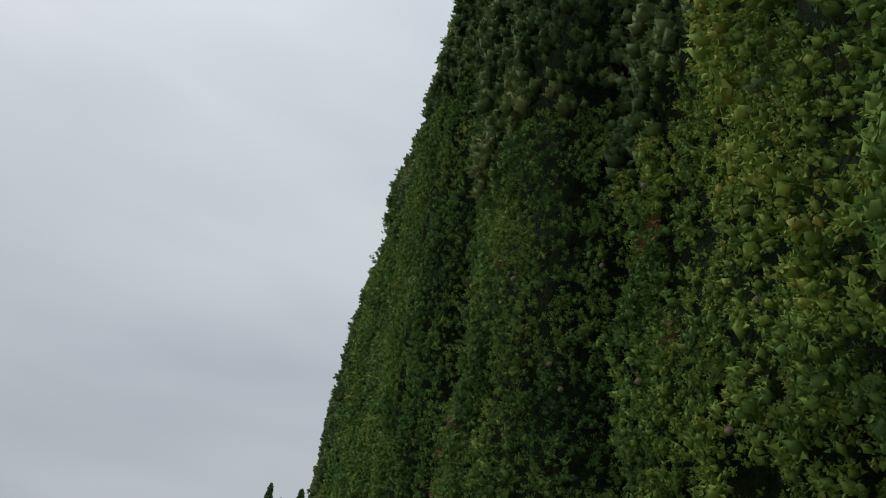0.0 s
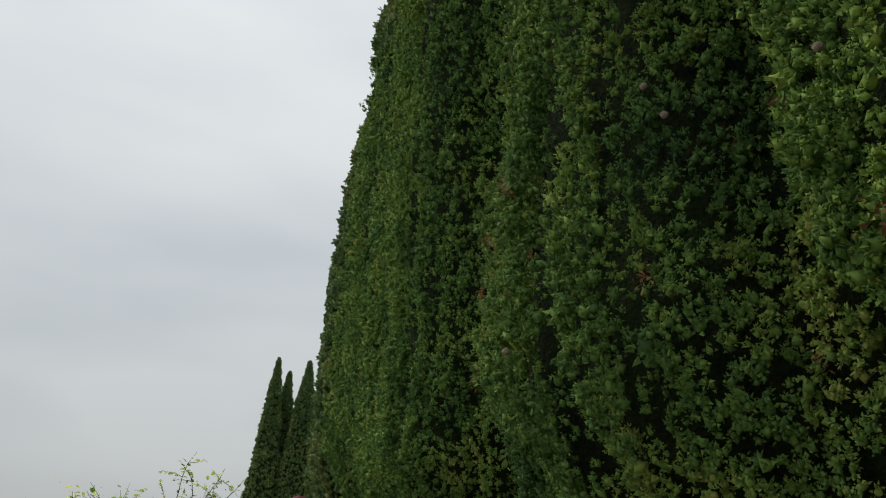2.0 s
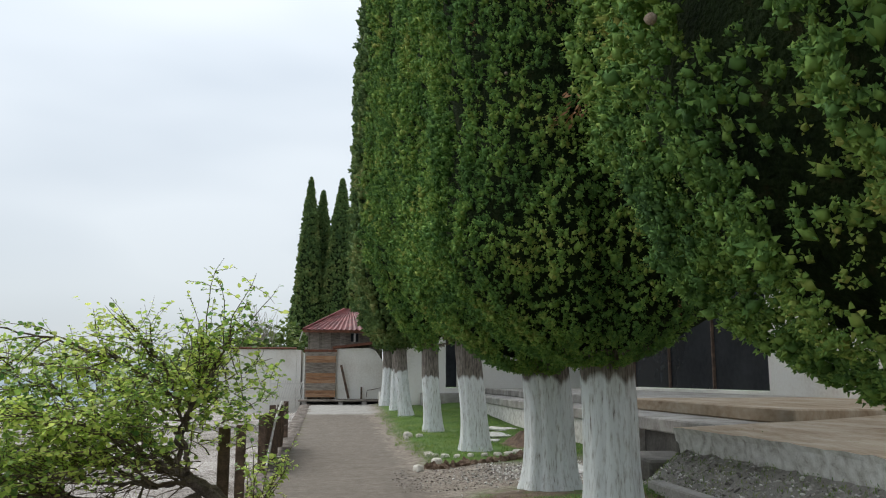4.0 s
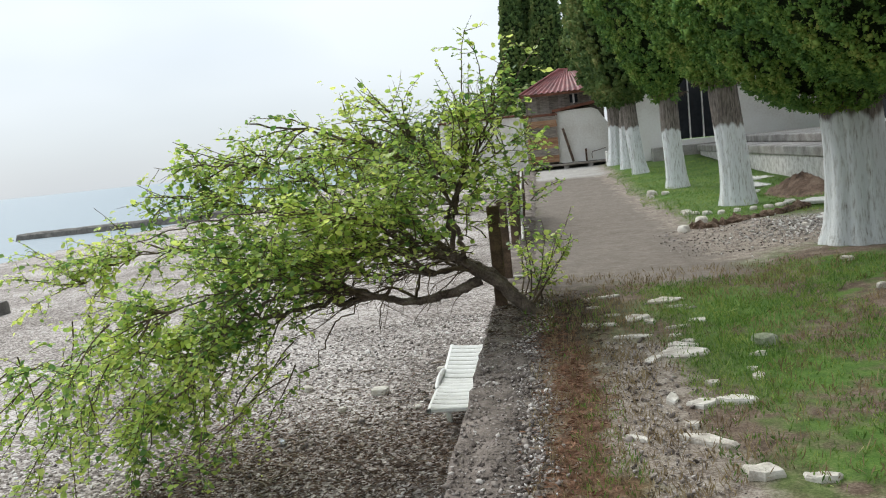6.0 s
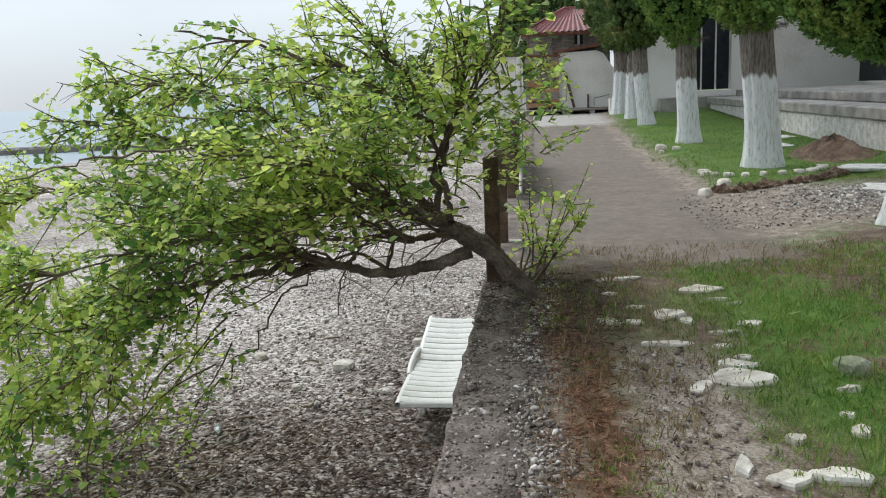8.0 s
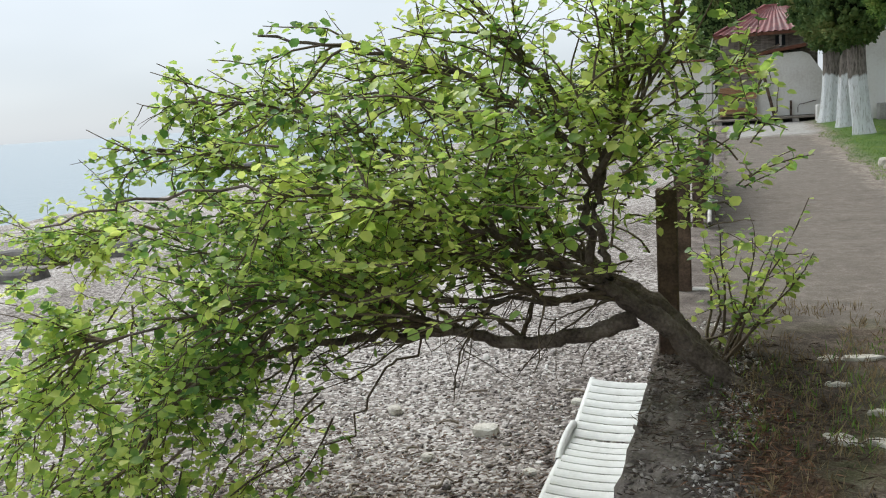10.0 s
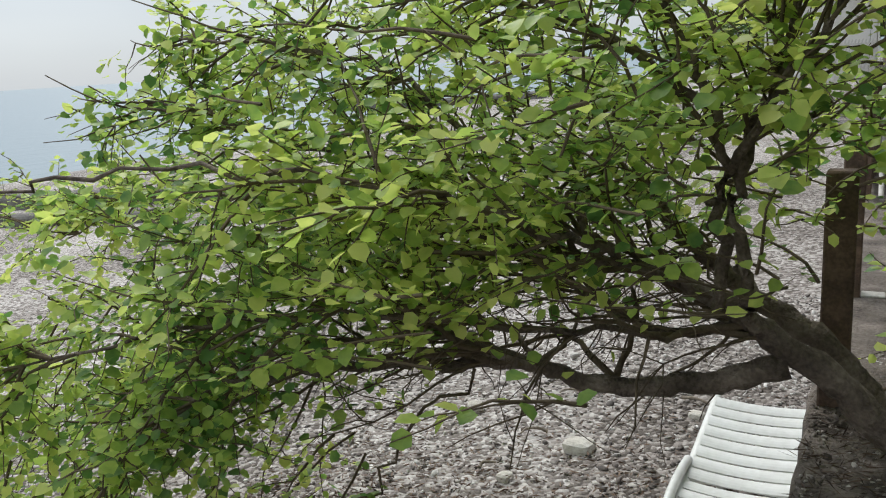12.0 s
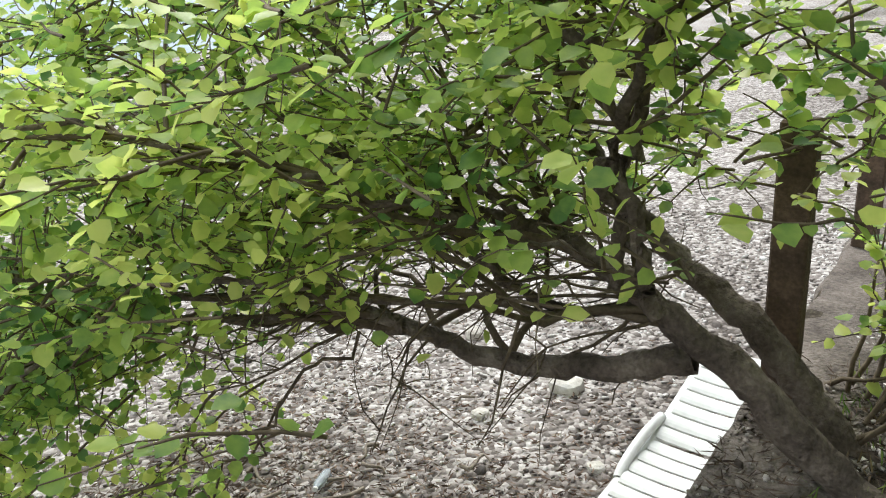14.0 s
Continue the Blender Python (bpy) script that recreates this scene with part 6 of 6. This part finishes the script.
FLAT = "flat broken piece of white limestone bedded in the soil"
for k, (w, s, rx, ry, rz, turn) in enumerate([
    (1.09, 10.28, 0.13, 0.05, 0.02, 10), (0.94, 10.24, 0.06, 0.04, 0.02, 30), (1.57, 9.87, 0.17, 0.09, 0.025, 8), (1.64, 9.62, 0.08, 0.03, 0.02, 0), (0.92, 9.82, 0.06, 0.03, 0.02, 0),
    (1.09, 9.47, 0.07, 0.03, 0.02, 20), (1.25, 9.22, 0.10, 0.08, 0.03, 30), (1.34, 9.09, 0.06, 0.05, 0.025, 60), (1.02, 9.08, 0.06, 0.04, 0.02, 0), (0.87, 9.08, 0.08, 0.04, 0.025, 0),
    (1.17, 8.67, 0.15, 0.05, 0.02, 4), (1.50, 8.88, 0.09, 0.03, 0.02, 10), (1.45, 8.62, 0.05, 0.03, 0.02, 0), (1.70, 9.05, 0.08, 0.035, 0.02, 5), (1.72, 9.50, 0.06, 0.02, 0.02, 25),
    (1.41, 8.07, 0.16, 0.11, 0.035, 10), (1.22, 7.95, 0.045, 0.08, 0.03, -40), (1.46, 8.28, 0.10, 0.05, 0.03, 0), (1.53, 8.42, 0.05, 0.03, 0.02, 0), (1.89, 7.92, 0.06, 0.035, 0.03, 15),
    (1.47, 7.35, 0.045, 0.04, 0.03, 40), (1.78, 7.63, 0.04, 0.03, 0.02, 30), (1.76, 7.43, 0.04, 0.05, 0.03, 0), (1.205, 7.10, 0.035, 0.07, 0.03, -15), (1.36, 7.00, 0.08, 0.07, 0.03, 10),
    (1.53, 7.03, 0.13, 0.06, 0.03, -8), (1.24, 6.68, 0.035, 0.05, 0.03, 10), (1.25, 6.43, 0.05, 0.17, 0.03, 55), (0.95, 6.53, 0.02, 0.07, 0.02, 45), (1.42, 6.02, 0.09, 0.08, 0.04, 30), (1.64, 5.95, 0.07, 0.05, 0.03, 0)]):
    put_stone("stone_slab", w, s, rx, ry, rz, turn, 200 + k, FLAT, "white stones on the worn trail")
g = np.random.default_rng(31)
for k in range(11):
    a = math.pi * (0.95 + 0.95 * k / 10)
    put_stone("border_stone", 4.0 + 0.85 * math.cos(a) - 0.1, 17.2 + 0.95 * math.sin(a), g.uniform(0.06, 0.12), g.uniform(0.05, 0.08), 0.045, g.uniform(0, 180), 230 + k,
              "rounded white stone bordering the foot of a cypress", "white stones round a cypress")
for k, (w, s) in enumerate([(3.29, 9.52), (3.22, 8.91), (3.21, 8.63), (3.38, 9.35), (4.31, 8.83), (4.1, 8.83), (3.95, 8.78), (4.56, 8.6), (3.3, 9.1), (3.6, 8.7), (4.45, 9.4), (3.98, 13.7), (3.5, 10.9)]):
    put_stone("foot_stone", w, s, g.uniform(0.035, 0.075), g.uniform(0.03, 0.06), 0.035, g.uniform(0, 180), 260 + k, "small pale stone in the soil under a cypress", "pale stones under the trees")
for k, (w, s, r) in enumerate([(3.1, 22.0, 0.13), (3.35, 21.6, 0.08), (3.0, 21.3, 0.07), (3.0, 15.6, 0.12), (2.6, 14.9, 0.1)]):
    put_stone("field_stone", w, s, r, r * 0.8, r * 0.7, 30 * k, 280 + k, "grey field stone lying in the turf", "grey stones in the turf")
def earth_bank():
    """Crumbling edge of the bed in front of the ringed cypress."""
    g = np.random.default_rng(52)
    line = smooth_line([(2.75, 15.15, 0.0), (3.1, 14.98, 0.03), (3.6, 15.15, 0.05), (4.1, 15.4, 0.07), (4.6, 15.9, 0.09)], 12)
    vv, ff = tube(line, 0.085 * (1 + 0.25 * g.normal(size=len(line))).clip(0.5, 1.6), 12, 0.35, 4)
    ob = link("earth_bank", quads("earth_bank", vv, ff, False), M["earth"], m=PM)
    tagged(ob, "crumbling dark earth edge with roots before a cypress", "earth bank")


earth_bank()


def soil_mound(w, s, rx, ry, h, seed):
    g = np.random.default_rng(seed)
    a, r = np.meshgrid(np.arange(48) / 48 * 2 * np.pi, np.linspace(0, 1, 16), indexing="ij")
    x, y = np.cos(a) * r, np.sin(a) * r
    edge = 1 + 0.16 * waves(np.cos(a), np.sin(a), 0 * a, 2.0, seed)
    z = h * (np.exp(-2.6 * r * r) - math.exp(-2.6)) * (1 + 0.25 * waves(x, y, 0 * x, 6.0, seed + 1)) + 0.018 * g.normal(size=a.shape) * (r < 0.98) - 0.03 * (r > 0.98)
    v = np.stack([x * rx * edge, y * ry * edge, z], -1).reshape(-1, 3)
    v[:, 2] += (ground_z(w + v[:, 0], s + v[:, 1]) - ground_z(w, s))
    i, j = np.meshgrid(np.arange(48), np.arange(15), indexing="ij")
    k = (i + 1) % 48
    f = np.stack([i * 16 + j, i * 16 + j + 1, k * 16 + j + 1, k * 16 + j], -1).reshape(-1, 4)
    ob = link("soil_mound", quads("soil_mound", v, f, True), M["earth"], m=PM @ pose(w, s, float(ground_z(w, s))))
    tagged(ob, "heap of reddish brown earth below the terrace", "soil mound")


soil_mound(5.4, 18.6, 0.6, 1.4, 0.30, 61)
put_stone("field_stone", 2.0, 8.2, 0.09, 0.08, 0.055, 20, 290, "rounded mossy grey stone in the grass", "grey stones in the turf", mat="mossy")
for k, (w, s, rx, ry) in enumerate([(5.2, 21.2, 0.45, 0.9), (5.5, 22.6, 0.4, 0.8), (4.85, 14.2, 0.35, 0.6), (4.7, 13.5, 0.25, 0.35), (5.25, 16.3, 0.4, 0.7), (4.7, 19.7, 0.2, 0.3)]):
    put_stone("rubble_sheet", w, s, rx, ry, 0.035, 20 * k, 300 + k, "broken sheet of white plaster rubble", "white rubble below the terrace", mat="flaky_white")

# pebbles of the beach: too many to count

def pebbles(name, w, s, z, rx, label, mat, seed, parent=None):
    g = np.random.default_rng(seed)
    bm = bmesh.new()
    bmesh.ops.create_icosphere(bm, subdivisions=1, radius=1.0)
    tv = np.array([vert.co[:] for vert in bm.verts])
    tf = np.array([[vert.index for vert in face.verts] for face in bm.faces])
    bm.free()
    n = len(w)
    sc = np.stack([rx * g.uniform(0.75, 1.35, n), rx * g.uniform(0.6, 1.0, n), rx * g.uniform(0.3, 0.6, n)], -1)
    jit = 1 + 0.16 * g.normal(size=(n, len(tv), 1))
    p = tv[None] * sc[:, None] * jit
    a = g.uniform(0, 6.283, n)
    ca, sa = np.cos(a)[:, None], np.sin(a)[:, None]
    tl = g.normal(size=(n, 2)) * 0.35
    x, y, zz = p[..., 0] * ca - p[..., 1] * sa, p[..., 0] * sa + p[..., 1] * ca, p[..., 2]
    zz = zz + x * tl[:, :1] + y * tl[:, 1:]
    vv = np.stack([x + w[:, None], y + s[:, None], zz + z[:, None]], -1).reshape(-1, 3)
    ff = (tf[None] + (np.arange(n) * len(tv))[:, None, None]).reshape(-1, 3)
    ob = link(name, quads(name, vv, ff, True), mat, m=PM)
    return tagged(ob, label, "pebbles", kind="stuff")


g = np.random.default_rng(90)
n = 13500
w = -0.03 - 5.5 * g.uniform(0, 1, n) ** 1.35
s = 7.2 + 8.8 * g.uniform(0, 1, n) ** 0.9
rx = np.clip(g.lognormal(-4.22, 0.38, n), 0.008, 0.055)
pebbles("beach_pebbles", w, s, beach_z(w, s) + rx * 0.15, rx, "pale and pinkish grey pebbles heaped on the beach", M["pebble"], 91)
n = 4200
w = 0.02 + 0.45 * g.uniform(0, 1, n) ** 1.1
s = g.uniform(4.5, 10.4, n)
pebbles("wall_gravel", w, s, ground_z(w, s) + 0.018, np.clip(g.lognormal(-4.95, 0.45, n), 0.004, 0.024), "small gravel and chips on the wall top", M["grit"], 92)
n = 2200
s = g.uniform(4.5, 11.0, n)
w = 0.40 + 0.06 * np.sin(2.1 * s) + 0.04 * np.sin(6.3 * s) + g.normal(size=n) * 0.055
pebbles("wall_lip", w, s, ground_z(w, s) + 0.012, np.clip(g.lognormal(-4.7, 0.4, n), 0.005, 0.026), "pale crumbled edge of the wall top", M["pebble"], 95)
n = 3200
t = g.uniform(0, 1, n)
w = np.where(t < 0.4, 1.08 + 0.13 * g.normal(size=n), g.uniform(2.1, 5.3, n))
s = np.where(t < 0.4, g.uniform(4.8, 8.6, n), g.uniform(12.3, 15.0, n))
pebbles("trail_gravel", w, s, ground_z(w, s) + 0.010, np.clip(g.lognormal(-4.95, 0.45, n), 0.004, 0.022), "grey gravel scattered over the trail", M["grit"], 93)
n = 2200
w, s = 4.4 + 0.65 * g.normal(size=n), 13.6 + 0.6 * g.normal(size=n)
pebbles("pale_gravel", w, s, ground_z(w, s) + 0.010, np.clip(g.lognormal(-4.3, 0.4, n), 0.007, 0.035), "pale gravel spread on the bare ground by the cypress", M["pale_pebble"], 97)
n = 1200
w, s = g.uniform(4.95, 5.32, n), g.uniform(3.0, 12.0, n)
pebbles("kerb_gravel", w, s, ground_z(w, s) + 0.01, np.clip(g.lognormal(-4.1, 0.35, n), 0.008, 0.04), "grey gravel behind the kerb", M["pale_pebble"], 94)
for k, (w, s, r) in enumerate([(-1.57, 11.85, 0.11), (-1.0, 11.1, 0.05), (-1.9, 11.3, 0.06), (-2.6, 12.3, 0.08), (-0.9, 12.6, 0.06)]):
    put_stone("beach_stone", w, s, r, r * 0.8, r * 0.6, 40 * k, 320 + k, "larger pale stone among the beach pebbles", "larger stones on the beach", z=float(beach_z(w, s)))


# turf: blades too many to count
def grass(name, n, region, tall, wide, mat, label, seed, keep):
    g = np.random.default_rng(seed)
    w = g.uniform(region[0], region[1], n)
    s = region[2] + (region[3] - region[2]) * g.uniform(0, 1, n) ** 1.25
    patch = waves(w, s, 0 * w, 1.5, 33) + 0.6 * waves(w, s, 0 * w, 4.5, 34)
    ok = keep(w, s, patch)
    w, s, patch = w[ok], s[ok], patch[ok]
    base = np.stack([w, s, ground_z(w, s) - 0.004], -1)
    v, f = blades(base, np.tile([0, 0, 1.0], (len(w), 1)), 4, tall, wide, 0.5, g, 0.2)
    ob = link(name, quads(name, v, f), mat, m=PM)
    return tagged(ob, label, "grass", kind="stuff")


def turf_zone(w, s, patch):
    lush = np.clip((w - 1.0) / 1.0, 0, 1)
    ok = (patch + 0.75 * lush + 0.35 * (w > 0.72) > 0.3) & ~((w > 0.88 + 0.06 * patch) & (w < 1.28 + 0.06 * patch) & (s < 8.4))
    ok &= ~((s > 10.8 + 0.25 * patch) & (w < 2.75 + 0.2 * patch)) & ~((s > 11.6 + 0.2 * patch) & (s < 15.3 + 0.2 * patch))
    for tw, ts, tr in ((3.9, 9.25, 0.85), (3.95, 11.95, 0.95), (3.97, 17.45, 0.45)):
        ok &= np.hypot(w - tw, s - ts) > tr + 0.25 * patch
    return ok & (np.hypot(0.95 * (w - 0.3), 0.8 * (s - 9.7)) > 0.95 + 0.12 * patch)


grass("turf", 42000, (0.6, 5.9, 3.2, 30.0), 0.036, 0.007, M["grass"], "short fresh green grass in patches", 96, turf_zone)
grass("long_grass", 2600, (1.6, 4.6, 3.2, 24.0), 0.12, 0.010, M["grass"], "longer tufts of green grass", 97, lambda w, s, p: turf_zone(w, s, p) & (p > 0.35))
grass("turf", 15000, (1.3, 4.7, 5.4, 11.7), 0.042, 0.006, M["grass"], "thick fresh green grass beside the trail", 122, lambda w, s, p: turf_zone(w, s, p) & (p > 0.1) & (w > 1.55 - 0.3 * p))
grass("dry_grass", 1500, (0.5, 1.15, 4.5, 10.6), 0.05, 0.006, M["dry_grass"], "dry brown grass along the wall", 98, lambda w, s, p: p > -0.2)
grass("dry_grass", 5200, (0.4, 4.6, 4.5, 11.5), 0.07, 0.006, M["dry_grass"], "straw-coloured grass among the turf", 99, lambda w, s, p: (p > -0.5) & (p < 0.3))


# brown litter under the shrub: bits too many to count
g = np.random.default_rng(120)
n = 9500
w, s = -0.15 - 3.4 * g.uniform(0, 1, n), 10.1 + 1.2 * g.normal(size=n)
lv, lf = blades(np.stack([w, s, beach_z(w, s) + 0.022], -1), np.stack([g.normal(size=n), g.normal(size=n), 0.1 * g.normal(size=n)], -1), 1, 0.055, 0.011, 0.1, g, 0.0)
tagged(link("leaf_litter", quads("leaf_litter", lv, lf), M["litter"], m=PM), "brown dead twigs and leaf litter on the pebbles", "leaf litter", kind="stuff")


n = 7500
w, s = -0.15 - 3.2 * g.uniform(0, 1, n), 9.2 + 0.7 * g.normal(size=n)
lv, lf = blades(np.stack([w, s, beach_z(w, s) + 0.024], -1), np.stack([g.normal(size=n), g.normal(size=n), 0.1 * g.normal(size=n)], -1), 1, 0.06, 0.014, 0.1, g, 0.0)
tagged(link("leaf_litter", quads("leaf_litter", lv, lf), M["mould"], m=PM), "damp dark leaf litter among the pebbles under the shrub", "leaf litter", kind="stuff")
n = 3000
w, s = g.uniform(0.03, 0.95, n), np.minimum(9.4 + 0.6 * g.normal(size=n), 10.5)
lv, lf = blades(np.stack([w, s, ground_z(w, s) + 0.02], -1), np.stack([g.normal(size=n), g.normal(size=n), 0.06 + 0.1 * g.normal(size=n)], -1), 1, 0.07, 0.006, 0.1, g, 0.0)
tagged(link("root_litter", quads("root_litter", lv, lf), M["mould"], m=PM), "dry twigs and dead grass round the foot of the shrub", "leaf litter", kind="stuff")
n = 5200
s = g.uniform(4.6, 9.6, n)
w = 0.60 + 0.05 * np.sin(1.9 * s) + 0.10 * g.normal(size=n)
lv, lf = blades(np.stack([w, s, ground_z(w, s) + 0.008], -1), np.stack([g.normal(size=n), g.normal(size=n), 0.12 * g.normal(size=n)], -1), 1, 0.05, 0.008, 0.1, g, 0.05)
tagged(link("edge_litter", quads("edge_litter", lv, lf), M["red_litter"], m=PM), "reddish brown dead leaves and stalks along the wall", "leaf litter", kind="stuff")
grass("foot_grass", 160, (0.3, 1.1, 8.9, 10.7), 0.07, 0.007, M["grass"], "thin green grass at the foot of the shrub", 121, lambda w, s, p: p > -0.3)


# driftwood and a bottle on the beach
def sticks():
    g = np.random.default_rng(44)
    for k in range(26):
        w, s = (g.uniform(-3.2, -1.8), g.uniform(9.2, 10.6)) if k < 15 else (g.uniform(-4, -0.6), g.uniform(9.5, 13.5))
        L, a = g.uniform(0.12, 0.4), g.uniform(0, 6.28)
        z = float(beach_z(w, s)) + 0.03
        p = [(-L / 2, 0, 0), (-L / 6, g.normal() * 0.03, 0.02), (L / 4, g.normal() * 0.03, 0.015), (L / 2, 0, 0.0)]
        line = smooth_line(p, 3)
        ob = link("driftwood_stick", quads("driftwood_stick", *tube(line, np.linspace(0.014, 0.006, len(line)), 6, 0.12, k), True), M["driftwood"], m=PM @ pose(w, s, z, 0, g.uniform(-6, 6), math.degrees(a)))
        tagged(ob, "bleached driftwood stick lying on the pebbles", "driftwood", "driftwood on the beach")


sticks()


def bottle():
    root = new("plastic_bottle")
    root.matrix_basis = PM @ pose(-2.31, 10.32, float(beach_z(-2.31, 10.32)) + 0.035, 78, 0, 25)
    tagged(root, "clear plastic water bottle lying on the pebbles", "bottle")
    prof = [(0.0, 0.0), (0.028, 0.0), (0.032, 0.01), (0.030, 0.06), (0.032, 0.07), (0.030, 0.12), (0.032, 0.15), (0.024, 0.185), (0.012, 0.205), (0.012, 0.215)]
    vv, ff = tube([(0, 0, z) for _, z in prof], [max(r, 0.001) for r, _ in prof], 14)
    m = bpy.data.materials.new("clear_plastic")
    m.use_nodes = True
    b = m.node_tree.nodes["Principled BSDF"]
    b.inputs["Base Color"].default_value = (0.85, 0.93, 0.97, 1)
    b.inputs["Roughness"].default_value = 0.12
    b.inputs["Transmission Weight"].default_value = 0.7
    b.inputs["IOR"].default_value = 1.3
    link("body", quads("body", vv, ff, True), m, root)
    link("cap", quads("cap", *tube([(0, 0, 0.207), (0, 0, 0.226), (0, 0, 0.2265)], [0.0145, 0.0145, 0.001], 12)), M["plastic"], root, "white screw cap")


bottle()
